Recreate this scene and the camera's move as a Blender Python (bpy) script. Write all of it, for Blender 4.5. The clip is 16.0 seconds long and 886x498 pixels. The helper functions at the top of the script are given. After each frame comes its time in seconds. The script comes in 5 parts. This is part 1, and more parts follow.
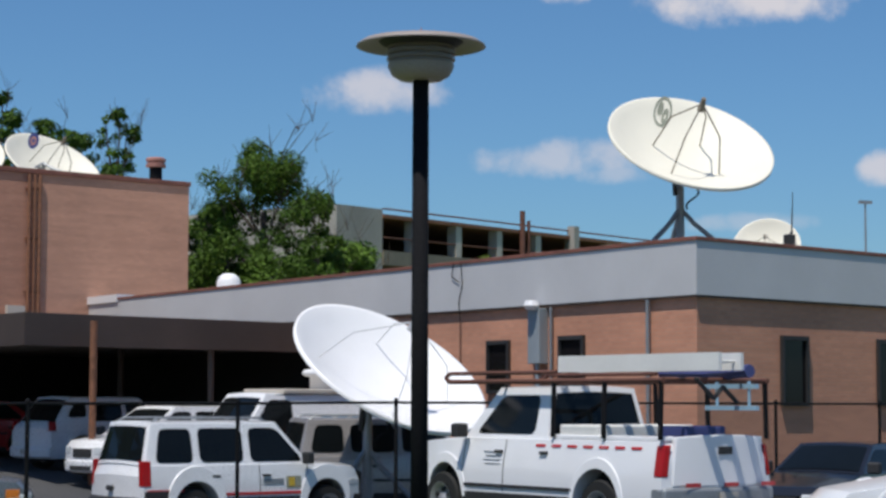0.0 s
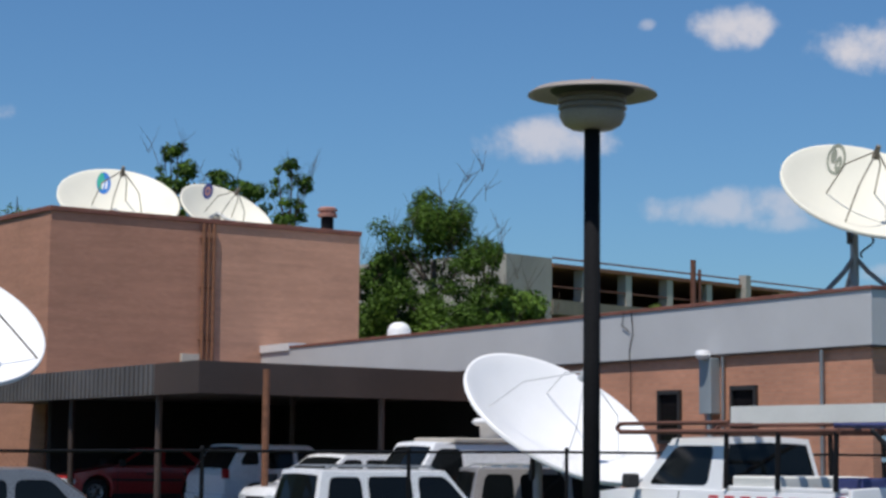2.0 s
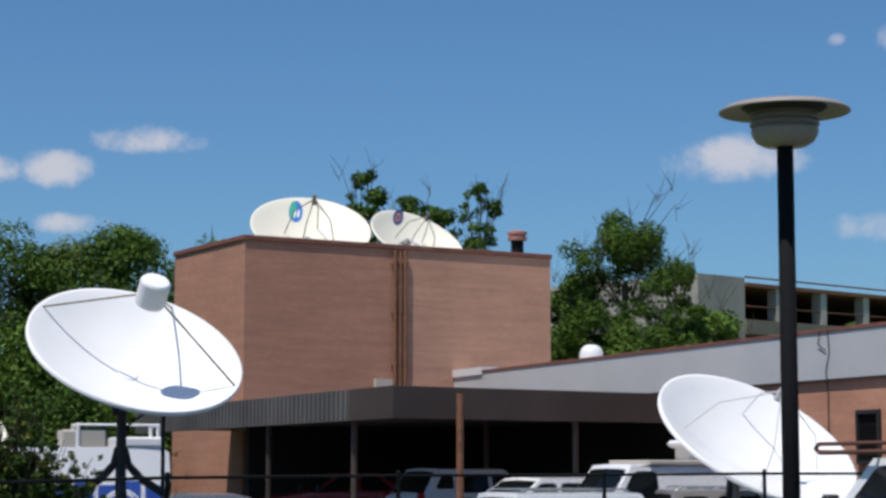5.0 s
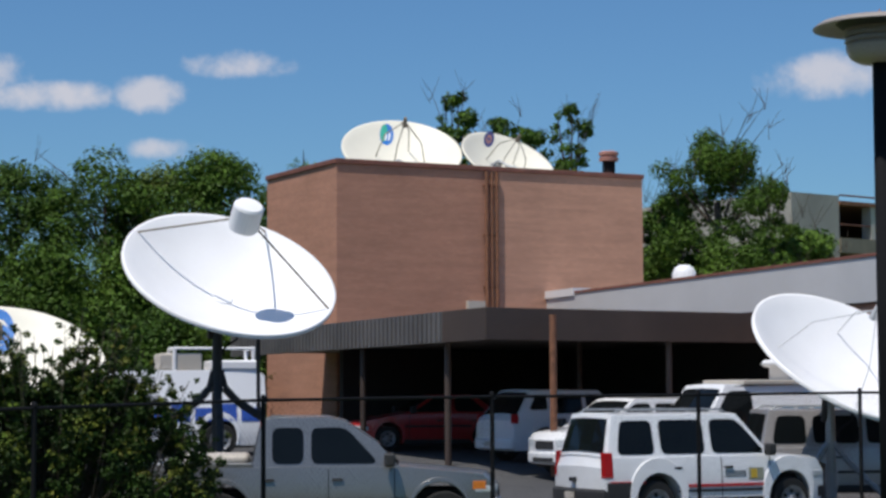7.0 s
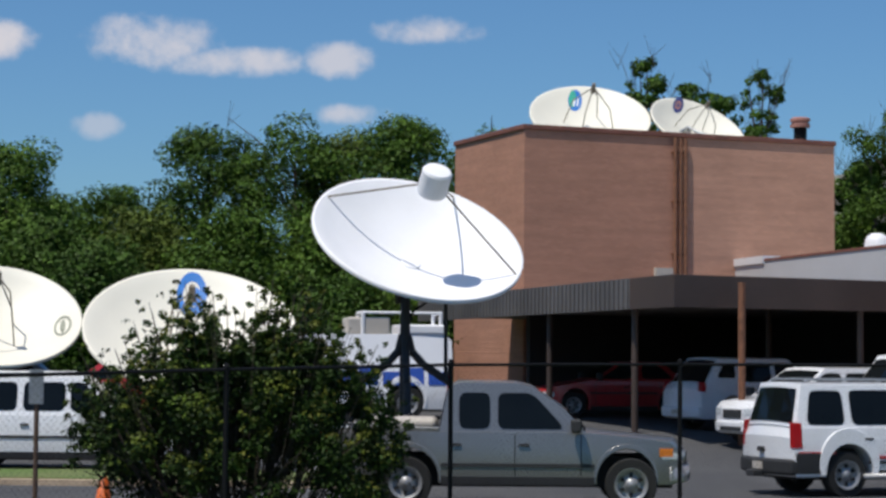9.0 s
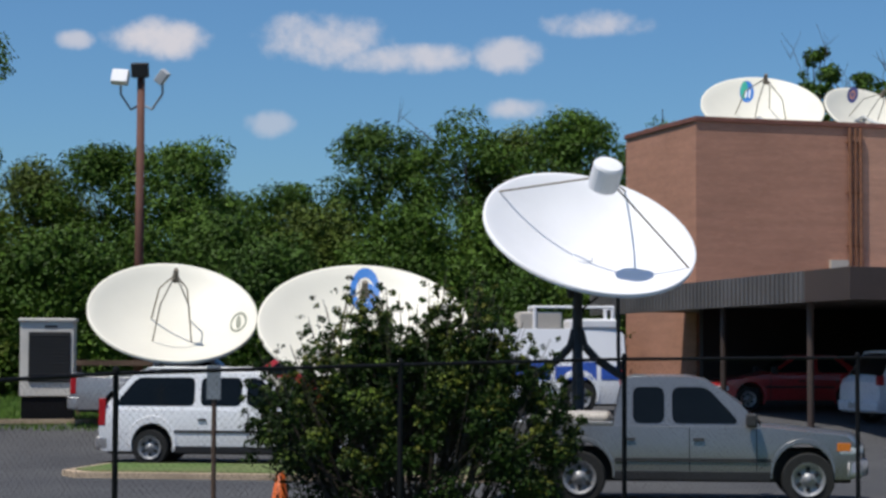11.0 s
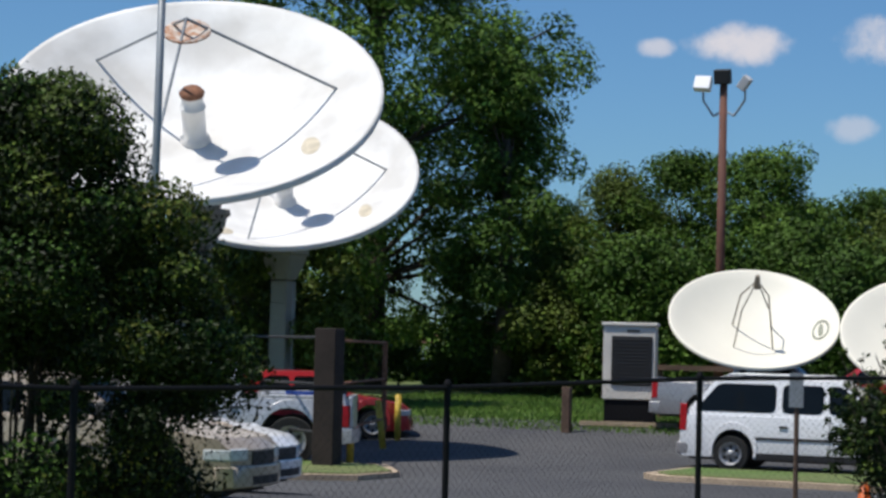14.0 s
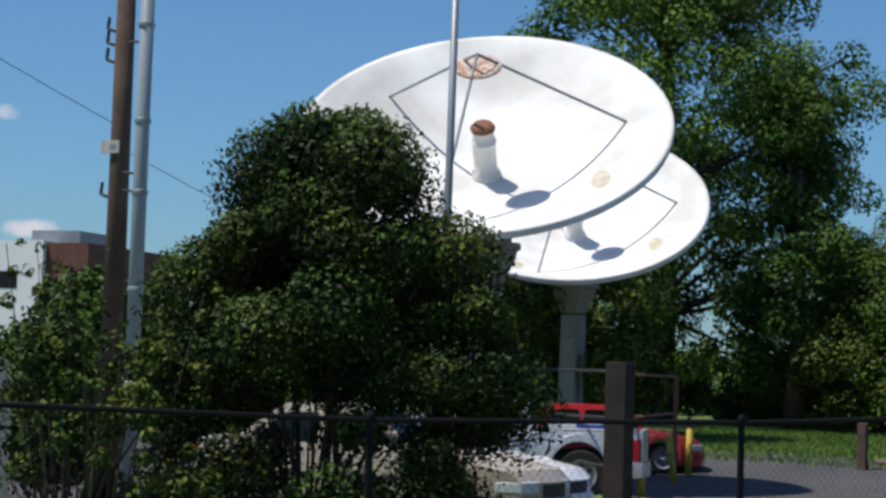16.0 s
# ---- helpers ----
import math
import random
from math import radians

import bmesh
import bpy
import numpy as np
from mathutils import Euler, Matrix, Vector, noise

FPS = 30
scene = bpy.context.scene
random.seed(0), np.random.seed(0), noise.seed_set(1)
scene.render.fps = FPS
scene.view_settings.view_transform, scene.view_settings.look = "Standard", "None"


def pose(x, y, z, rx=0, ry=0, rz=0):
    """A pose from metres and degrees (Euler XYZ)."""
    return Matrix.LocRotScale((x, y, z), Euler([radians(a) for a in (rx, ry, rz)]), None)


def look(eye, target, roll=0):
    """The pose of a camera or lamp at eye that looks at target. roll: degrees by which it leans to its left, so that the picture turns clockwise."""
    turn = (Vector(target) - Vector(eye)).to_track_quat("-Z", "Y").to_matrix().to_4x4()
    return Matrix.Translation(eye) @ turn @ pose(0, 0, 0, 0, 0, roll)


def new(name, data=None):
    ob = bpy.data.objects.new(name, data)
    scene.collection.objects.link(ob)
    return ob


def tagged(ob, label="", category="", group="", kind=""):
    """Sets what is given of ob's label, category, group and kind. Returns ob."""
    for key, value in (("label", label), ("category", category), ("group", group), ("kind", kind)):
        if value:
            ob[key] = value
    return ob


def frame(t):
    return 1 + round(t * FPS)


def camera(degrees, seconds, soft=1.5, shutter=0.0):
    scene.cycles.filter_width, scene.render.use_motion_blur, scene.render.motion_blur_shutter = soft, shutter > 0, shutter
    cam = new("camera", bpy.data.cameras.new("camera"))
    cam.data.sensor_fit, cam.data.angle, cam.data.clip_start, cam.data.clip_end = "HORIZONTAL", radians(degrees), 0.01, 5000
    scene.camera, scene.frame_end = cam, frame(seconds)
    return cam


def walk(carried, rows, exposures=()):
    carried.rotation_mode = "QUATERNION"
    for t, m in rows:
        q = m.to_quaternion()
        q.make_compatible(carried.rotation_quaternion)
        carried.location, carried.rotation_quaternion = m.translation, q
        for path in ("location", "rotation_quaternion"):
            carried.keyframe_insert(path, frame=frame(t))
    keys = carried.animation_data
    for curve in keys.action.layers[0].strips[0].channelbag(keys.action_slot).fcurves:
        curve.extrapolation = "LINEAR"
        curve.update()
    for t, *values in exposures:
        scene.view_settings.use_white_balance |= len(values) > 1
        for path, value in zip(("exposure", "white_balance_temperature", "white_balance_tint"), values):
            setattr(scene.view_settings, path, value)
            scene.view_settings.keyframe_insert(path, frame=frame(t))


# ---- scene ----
# A hand-held pan from one spot: seconds, bearing (right of +y), pitch, roll.
PAN = [
    (0.0, 18.413, 4.391, 0.193),
    (0.5, 15.800, 4.825, 0.400),
    (1.0, 15.597, 5.208, 0.088),
    (1.5, 15.001, 5.532, 0.035),
    (2.0, 13.509, 5.772, 0.586),
    (2.5, 12.541, 6.083, 0.793),
    (3.0, 13.170, 5.921, 0.802),
    (3.5, 11.077, 6.115, 1.473),
    (4.0, 10.479, 6.643, 0.378),
    (4.5, 9.515, 6.746, 0.059),
    (5.0, 8.010, 6.409, 0.048),
    (5.2, 7.394, 5.861, 0.109),
    (7.3, 4.980, 3.480, 0.085),
    (7.5, 4.544, 3.018, 0.930),
    (8.0, 2.910, 2.894, 1.609),
    (8.5, 2.188, 3.098, 0.515),
    (9.0, -0.025, 3.171, 0.468),
    (9.2, -0.812, 3.176, 0.449),
    (11.3, -5.842, 2.876, 0.434),
    (11.5, -6.476, 2.779, 0.563),
    (12.0, -7.209, 2.546, 0.225),
    (12.5, -8.375, 2.482, 0.296),
    (13.0, -12.767, 2.528, 1.064),
    (13.5, -17.821, 2.650, 1.487),
    (14.0, -21.553, 2.916, 1.491),
    (14.5, -24.730, 3.052, 1.648),
    (15.0, -26.314, 3.239, 2.148),
    (15.5, -28.581, 3.441, 2.245),
    (16.0, -29.903, 3.631, 1.894),
]
EYE = 2.0
cam = camera(25.13, 16.0, soft=2.9)
walk(cam, [(t, pose(0.18 * math.sin(radians(b)), 0.18 * math.cos(radians(b)), EYE, 90 + p, 0, -b) @ pose(0, 0, 0, 0, 0, r))
           for t, b, p, r in PAN], exposures=[(0.0, -0.22), (12.5, -0.22), (14.0, -0.14), (16.0, -0.12)])

# ---- sky and sun ----
TO_SUN = Vector((-0.272, -0.302, 0.914)).normalized()
world = bpy.data.worlds.new("sky")
scene.world = world
world.use_nodes = True
wt = world.node_tree
wt.nodes.clear()


def wnode(kind):
    return wt.nodes.new(kind)


def wmath(op, a, b=None, c=None):
    n = wnode("ShaderNodeMath")
    n.operation = op
    for i, v in enumerate((a, b, c)):
        if v is None:
            continue
        if isinstance(v, (int, float)):
            n.inputs[i].default_value = v
        else:
            wt.links.new(v, n.inputs[i])
    return n.outputs[0]


sky = wnode("ShaderNodeTexSky")
sky.sky_type, sky.sun_disc = "NISHITA", False
sky.sun_elevation = math.asin(TO_SUN.z)
sky.sun_rotation = math.atan2(TO_SUN.x, TO_SUN.y)
sky.air_density, sky.dust_density, sky.ozone_density = 1.0, 0.6, 2.2
coord = wnode("ShaderNodeTexCoord")
axis = wnode("ShaderNodeSeparateXYZ")
wt.links.new(coord.outputs["Generated"], axis.inputs[0])
bearing = wmath("MULTIPLY", wmath("ARCTAN2", axis.outputs[0], axis.outputs[1]), 57.2958)
rise = wmath("MULTIPLY", wmath("ARCSINE", axis.outputs[2]), 57.2958)
puff = wnode("ShaderNodeTexNoise")
puff.inputs["Scale"].default_value, puff.inputs["Detail"].default_value = 40.0, 8.0
puff.inputs["Roughness"].default_value = 0.6
wt.links.new(coord.outputs["Generated"], puff.inputs["Vector"])
ragged = wmath("MULTIPLY_ADD", puff.outputs[0], 3.6, -1.75)
# fair-weather clouds: bearing, height, half width, half height, thickness (degrees)
CLOUDS = [(-0.55, 9.5, 1.65, 0.46, 0.85), (16.4, 8.9, 2.0, 0.7, 0.8), (22.0, 6.97, 2.6, 0.55, 0.6), (23.4, 6.54, 1.5, 0.33, 0.45), (22.0, 12.1, 1.2, 0.65, 0.95),
          (27.3, 11.5, 3.1, 0.8, 1.0), (19.4, 12.2, 0.3, 0.2, 0.5), (30.9, 6.6, 0.7, 0.5, 0.85), (27.3, 5.1, 1.8, 0.3, 0.35), (-3.2, 8.55, 1.2, 0.5, 0.8), (-2.6, 7.0, 0.95, 0.35, 0.75),
          (-8.3, 9.05, 2.1, 0.72, 0.9), (-5.8, 8.5, 2.2, 0.46, 0.85), (-10.0, 6.55, 0.75, 0.4, 0.5), (-15.55, 8.8, 0.55, 0.3, 0.75), (-13.2, 8.9, 1.4, 0.55, 1.0), (-42.5, 7.0, 0.52, 0.27, 0.9),
          (-41.6, 3.75, 0.75, 0.27, 0.9), (40.0, 9.0, 3.0, 0.9, 0.9), (-55.0, 10.0, 5.0, 1.2, 0.9), (70.0, 12.0, 5.0, 1.4, 0.9)]
cover = None
for b, e, w, h, thick in CLOUDS:
    dx = wmath("DIVIDE", wmath("SUBTRACT", bearing, b), w)
    dy = wmath("DIVIDE", wmath("SUBTRACT", rise, e), h)
    r2 = wmath("ADD", wmath("MULTIPLY", dx, dx), wmath("MULTIPLY", dy, dy))
    m = wmath("ADD", wmath("SUBTRACT", 0.75, r2), ragged)
    step = wnode("ShaderNodeMapRange")
    step.interpolation_type = "SMOOTHSTEP"
    wt.links.new(m, step.inputs[0])
    step.inputs[1].default_value, step.inputs[2].default_value = -0.5, 1.0
    step.inputs[4].default_value = thick
    cover = step.outputs[0] if cover is None else wmath("MAXIMUM", cover, step.outputs[0])
mix, tint = wnode("ShaderNodeMix"), wnode("ShaderNodeMix")
mix.data_type = tint.data_type = "RGBA"
tint.blend_type = "MULTIPLY"
tint.inputs[0].default_value = 1.0
tint.inputs[7].default_value = (0.76, 1.16, 1.52, 1)
wt.links.new(sky.outputs[0], tint.inputs[6])
wt.links.new(cover, mix.inputs[0])
wt.links.new(tint.outputs[2], mix.inputs[6])
mix.inputs[7].default_value = (10.0, 9.8, 10.6, 1)
bg = wnode("ShaderNodeBackground")
bg.inputs[1].default_value = 0.075
out = wnode("ShaderNodeOutputWorld")
wt.links.new(mix.outputs[2], bg.inputs[0])
wt.links.new(bg.outputs[0], out.inputs[0])
sun_data = bpy.data.lights.new("sun", "SUN")
sun_data.energy, sun_data.angle, sun_data.color = 5.0, radians(0.53), (1.0, 0.95, 0.87)
sun = new("sun", sun_data)
sun.matrix_world = look((-60, -50, 90), Vector((-60, -50, 90)) - TO_SUN)

# ---- materials ----


def material(name, colour, rough=0.6, metal=0.0, spread=0.15, scale=6.0, bump=0.0, fine=60.0, second=None, patch=1.5, coat=0.0, random_tone=0.0):
    """A surface with a broad stain, a fine grain and relief."""
    m = bpy.data.materials.new(name)
    m.use_nodes = True
    nt = m.node_tree
    p = nt.nodes["Principled BSDF"]
    p.inputs["Roughness"].default_value, p.inputs["Metallic"].default_value = rough, metal
    p.inputs["Coat Weight"].default_value = coat
    p.inputs["Coat Roughness"].default_value = 0.06
    tc = nt.nodes.new("ShaderNodeTexCoord")
    broad, grain = nt.nodes.new("ShaderNodeTexNoise"), nt.nodes.new("ShaderNodeTexNoise")
    broad.inputs["Scale"].default_value, broad.inputs["Detail"].default_value = patch, 5
    grain.inputs["Scale"].default_value, grain.inputs["Detail"].default_value = fine, 3
    for n in (broad, grain):
        nt.links.new(tc.outputs["Object"], n.inputs["Vector"])
    ramp = nt.nodes.new("ShaderNodeValToRGB")
    other = second or [c * (1 - spread) for c in colour]
    ramp.color_ramp.elements[0].position, ramp.color_ramp.elements[1].position = 0.36, 0.66
    ramp.color_ramp.elements[0].color = (*other, 1)
    ramp.color_ramp.elements[1].color = (*colour, 1)
    nt.links.new(broad.outputs[0], ramp.inputs[0])
    mul = nt.nodes.new("ShaderNodeMix")
    mul.data_type, mul.blend_type = "RGBA", "MULTIPLY"
    mul.inputs[0].default_value = 1.0
    tone = nt.nodes.new("ShaderNodeMapRange")
    tone.inputs[1].default_value, tone.inputs[2].default_value = 0.3, 0.7
    tone.inputs[3].default_value, tone.inputs[4].default_value = 1 - spread, 1 + spread * 0.5
    nt.links.new(grain.outputs[0], tone.inputs[0])
    value = tone.outputs[0]
    if random_tone:
        geo = nt.nodes.new("ShaderNodeNewGeometry")
        vary = nt.nodes.new("ShaderNodeMapRange")
        vary.inputs[3].default_value, vary.inputs[4].default_value = 1 - random_tone, 1 + random_tone
        nt.links.new(geo.outputs["Random Per Island"], vary.inputs[0])
        times = nt.nodes.new("ShaderNodeMath")
        times.operation = "MULTIPLY"
        nt.links.new(value, times.inputs[0])
        nt.links.new(vary.outputs[0], times.inputs[1])
        value = times.outputs[0]
    nt.links.new(ramp.outputs[0], mul.inputs[6])
    nt.links.new(value, mul.inputs[7])
    nt.links.new(mul.outputs[2], p.inputs["Base Color"])
    if bump:
        b = nt.nodes.new("ShaderNodeBump")
        b.inputs["Strength"].default_value, b.inputs["Distance"].default_value = bump, 0.02
        nt.links.new(grain.outputs[0], b.inputs["Height"])
        nt.links.new(b.outputs[0], p.inputs["Normal"])
    return m


def brick_material(name, a, b, mortar):
    """Painted brickwork: courses 81 mm high, with weather stains."""
    m = bpy.data.materials.new(name)
    m.use_nodes = True
    nt = m.node_tree
    p = nt.nodes["Principled BSDF"]
    p.inputs["Roughness"].default_value = 0.85
    tc, br = nt.nodes.new("ShaderNodeTexCoord"), nt.nodes.new("ShaderNodeTexBrick")
    nt.links.new(tc.outputs["UV"], br.inputs["Vector"])
    br.inputs["Color1"].default_value, br.inputs["Color2"].default_value, br.inputs["Mortar"].default_value = (*a, 1), (*b, 1), (*mortar, 1)
    br.inputs["Scale"].default_value = 1.0
    br.inputs["Brick Width"].default_value, br.inputs["Row Height"].default_value = 0.21, 0.081
    br.inputs["Mortar Size"].default_value = 0.008
    stain, streak = nt.nodes.new("ShaderNodeTexNoise"), nt.nodes.new("ShaderNodeTexNoise")
    stain.inputs["Scale"].default_value, stain.inputs["Detail"].default_value = 0.35, 6
    sm = nt.nodes.new("ShaderNodeMapping")
    sm.inputs["Scale"].default_value = (0.5, 5.0, 1)
    nt.links.new(tc.outputs["UV"], sm.inputs[0])
    nt.links.new(sm.outputs[0], streak.inputs["Vector"])
    streak.inputs["Scale"].default_value, streak.inputs["Detail"].default_value = 0.8, 5
    nt.links.new(tc.outputs["UV"], stain.inputs["Vector"])
    add = nt.nodes.new("ShaderNodeMath")
    nt.links.new(stain.outputs[0], add.inputs[0])
    nt.links.new(streak.outputs[0], add.inputs[1])
    tone = nt.nodes.new("ShaderNodeMapRange")
    tone.inputs[1].default_value, tone.inputs[2].default_value, tone.inputs[3].default_value, tone.inputs[4].default_value = 0.75, 1.25, 0.84, 1.08
    nt.links.new(add.outputs[0], tone.inputs[0])
    mul = nt.nodes.new("ShaderNodeMix")
    mul.data_type, mul.blend_type = "RGBA", "MULTIPLY"
    mul.inputs[0].default_value = 1.0
    nt.links.new(br.outputs["Color"], mul.inputs[6])
    nt.links.new(tone.outputs[0], mul.inputs[7])
    nt.links.new(mul.outputs[2], p.inputs["Base Color"])
    bp = nt.nodes.new("ShaderNodeBump")
    bp.inputs["Strength"].default_value, bp.inputs["Distance"].default_value = 0.6, 0.01
    bp.invert = True
    nt.links.new(br.outputs["Fac"], bp.inputs["Height"])
    nt.links.new(bp.outputs[0], p.inputs["Normal"])
    return m


def leaf_material(name, a, b):
    m = material(name, a, rough=0.5, spread=0.3, second=b, patch=0.35, fine=9, random_tone=0.45)
    p = m.node_tree.nodes["Principled BSDF"]
    p.inputs["Specular IOR Level"].default_value = 0.12
    p.inputs["Transmission Weight"].default_value = 0.0
    return m


def glass_material(name, colour, rough=0.05):
    m = material(name, colour, rough=rough, spread=0.1, fine=3)
    m.node_tree.nodes["Principled BSDF"].inputs["Specular IOR Level"].default_value = 0.22
    return m


M = dict(
    brick=brick_material("painted_brick", (0.49, 0.24, 0.158), (0.44, 0.21, 0.138), (0.41, 0.22, 0.155)),
    brick_pale=brick_material("pale_brick", (0.61, 0.32, 0.215), (0.55, 0.285, 0.19), (0.50, 0.28, 0.20)),
    brick_low=brick_material("orange_brick", (0.60, 0.28, 0.175), (0.53, 0.24, 0.15), (0.50, 0.28, 0.195)),
    fascia=material("grey_painted_metal", (0.56, 0.555, 0.565), 0.5, spread=0.08, bump=0.1, patch=0.6),
    coping=material("rust_red_coping", (0.26, 0.10, 0.07), 0.7, spread=0.3),
    canopy=material("dark_bronze_metal", (0.085, 0.058, 0.047), 0.55, spread=0.3, patch=0.5),
    corrugated=material("weathered_grey_metal", (0.19, 0.18, 0.18), 0.55, 0.2, spread=0.3, patch=0.5),
    soffit=material("soffit_board", (0.20, 0.17, 0.15), 0.85),
    # near-black, so the carport's and garage's inside shade is in the colour
    inner=material("shade_black_wall", (0.035, 0.028, 0.026), 0.9),
    concrete=material("concrete", (0.42, 0.39, 0.35), 0.9, spread=0.25, bump=0.4, patch=0.4),
    kerb=material("kerb_concrete", (0.55, 0.42, 0.29), 0.9, spread=0.25, bump=0.3),
    asphalt=material("asphalt", (0.056, 0.056, 0.061), 0.9, spread=0.3, bump=0.5, second=(0.082, 0.081, 0.084), patch=0.35, fine=40),
    grass_ground=material("grass_soil", (0.10, 0.17, 0.035), 0.95, spread=0.4, bump=0.6, second=(0.15, 0.17, 0.06), patch=0.5, fine=30),
    grass=leaf_material("grass_blades", (0.13, 0.22, 0.04), (0.09, 0.17, 0.035)),
    cream=material("cream_dish_paint", (0.80, 0.76, 0.65), 0.5, spread=0.05, patch=0.8),
    white_dish=material("white_dish_paint", (0.84, 0.83, 0.84), 0.5, spread=0.05, patch=0.9),
    old_dish=material("weathered_white_paint", (0.84, 0.83, 0.81), 0.6, spread=0.08, second=(0.60, 0.58, 0.55), patch=0.7),
    dish_back=material("grey_dish_back", (0.30, 0.29, 0.28), 0.7, spread=0.2),
    steel=material("galvanised_steel", (0.33, 0.35, 0.37), 0.5, 0.5, spread=0.2),
    black=material("black_paint", (0.010, 0.010, 0.012), 0.7, spread=0.2),
    rust=material("rusty_steel", (0.30, 0.13, 0.07), 0.85, spread=0.4, bump=0.3, patch=8),
    rust_strut=material("grey_strut", (0.24, 0.20, 0.15), 0.6, spread=0.2),
    lamp_post=material("dull_black_paint", (0.012, 0.012, 0.014), 0.85, spread=0.3),
    lamp=material("tan_lamp_enamel", (0.32, 0.275, 0.25), 0.5, spread=0.12),
    lamp_green=material("ribbed_lamp_lens", (0.24, 0.20, 0.17), 0.4, spread=0.15),
    wood=material("weathered_pole_wood", (0.16, 0.10, 0.07), 0.9, spread=0.4, bump=0.6, patch=2),
    dark_wood=material("tarred_timber", (0.036, 0.025, 0.02), 0.95, spread=0.4, bump=0.5, patch=2),
    cabinet=material("off_white_cabinet_enamel", (0.74, 0.70, 0.64), 0.55, spread=0.1),
    redwood=material("red_brown_pole", (0.16, 0.065, 0.045), 0.8, spread=0.3),
    bark=material("tree_bark", (0.10, 0.075, 0.055), 0.95, spread=0.4, bump=0.7, patch=3),
    leaf=leaf_material("tree_leaves", (0.078, 0.140, 0.017), (0.040, 0.082, 0.011)),
    leaf_bright=leaf_material("bright_leaves", (0.115, 0.20, 0.028), (0.06, 0.115, 0.018)),
    leaf_dark=leaf_material("dark_leaves", (0.075, 0.135, 0.020), (0.036, 0.075, 0.012)),
    leaf_olive=leaf_material("olive_leaves", (0.115, 0.155, 0.026), (0.06, 0.09, 0.015)),
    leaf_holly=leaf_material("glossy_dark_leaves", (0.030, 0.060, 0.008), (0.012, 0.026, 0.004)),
    # near-black: the evergreen's own inner shade is put into this leaf colour
    leaf_evergreen=leaf_material("shade_dark_evergreen_leaves", (0.016, 0.033, 0.005), (0.007, 0.014, 0.002)),
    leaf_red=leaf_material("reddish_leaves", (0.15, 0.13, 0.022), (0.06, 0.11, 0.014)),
    white_car=material("white_car_paint", (0.80, 0.80, 0.82), 0.3, spread=0.03, coat=0.6),
    silver_car=material("silver_car_paint", (0.42, 0.41, 0.42), 0.35, 0.5, spread=0.05, coat=0.5),
    pale_silver=material("pale_silver_car_paint", (0.58, 0.58, 0.60), 0.32, 0.3, spread=0.05, coat=0.5),
    tan_car=material("pewter_car_paint", (0.25, 0.245, 0.24), 0.32, 0.6, spread=0.05, coat=0.5),
    grey_car=material("warm_grey_car_paint", (0.42, 0.40, 0.40), 0.35, 0.4, spread=0.05, coat=0.5),
    black_car=material("black_car_paint", (0.012, 0.012, 0.015), 0.25, spread=0.1, coat=0.7),
    red_car=material("red_car_paint", (0.45, 0.02, 0.025), 0.3, spread=0.05, coat=0.6),
    beige_car=material("beige_car_paint", (0.42, 0.34, 0.26), 0.35, 0.1, spread=0.05, coat=0.5),
    trim=material("black_plastic", (0.03, 0.03, 0.032), 0.7, spread=0.2),
    tyre=material("tyre_rubber", (0.018, 0.018, 0.018), 0.85, spread=0.3),
    rim=material("alloy_rim", (0.36, 0.36, 0.37), 0.5, 0.5, spread=0.1),
    glass=glass_material("tinted_car_glass", (0.006, 0.008, 0.009)),
    window=glass_material("dark_window_glass", (0.012, 0.011, 0.012)),
    taillight=glass_material("red_lens", (0.40, 0.012, 0.015), 0.15),
    headlight=glass_material("clear_lens", (0.62, 0.64, 0.66), 0.1),
    amber=glass_material("amber_lens", (0.75, 0.22, 0.03), 0.15),
    red=material("red_stripe", (0.50, 0.03, 0.035), 0.4, spread=0.1),
    blue=material("blue_paint", (0.03, 0.09, 0.42), 0.4, spread=0.15),
    sky_blue=material("blue_logo", (0.03, 0.20, 0.60), 0.45, spread=0.1),
    green=material("green_logo", (0.05, 0.42, 0.30), 0.45, spread=0.1),
    navy=material("navy_logo", (0.06, 0.07, 0.20), 0.45, spread=0.1),
    olive=material("faded_grey_logo", (0.30, 0.31, 0.24), 0.5, spread=0.2),
    rusty_logo=material("peeling_rust_logo", (0.62, 0.58, 0.52), 0.8, spread=0.1, second=(0.36, 0.13, 0.04), patch=7.0),
    stain=material("tan_water_stain", (0.66, 0.58, 0.44), 0.7, spread=0.25, patch=4),
    orange=material("orange_cone", (0.75, 0.15, 0.03), 0.5),
    yellow=material("yellow_paint", (0.62, 0.42, 0.04), 0.55, spread=0.2),
    beige=material("beige_panel", (0.52, 0.47, 0.41), 0.6, spread=0.1),
    box_grey=material("grey_enamel_box", (0.30, 0.34, 0.37), 0.45, spread=0.1),
    pale_blue=material("pale_blue_ladder", (0.30, 0.48, 0.62), 0.5, spread=0.15),
    ladder=material("white_fibreglass", (0.78, 0.77, 0.74), 0.5, spread=0.1),
    pink=material("terracotta_cap", (0.50, 0.24, 0.19), 0.8, spread=0.25),
)

for key in ("lamp_post", "black"):
    M[key].node_tree.nodes["Principled BSDF"].inputs["Specular IOR Level"].default_value = 0.12

# ---- building blocks ----


def at(b, d, z=0.0):
    """A place at a bearing and a distance from the standing point."""
    return Vector((d * math.sin(radians(b)), d * math.cos(radians(b)), z))


GY, GZ = (0, 14, 23, 27, 34, 40, 46, 60, 90, 400), (0.35, 0.30, 0.08, -0.17, -0.17, -0.12, 0.36, 0.6, 0.8, 0.8)


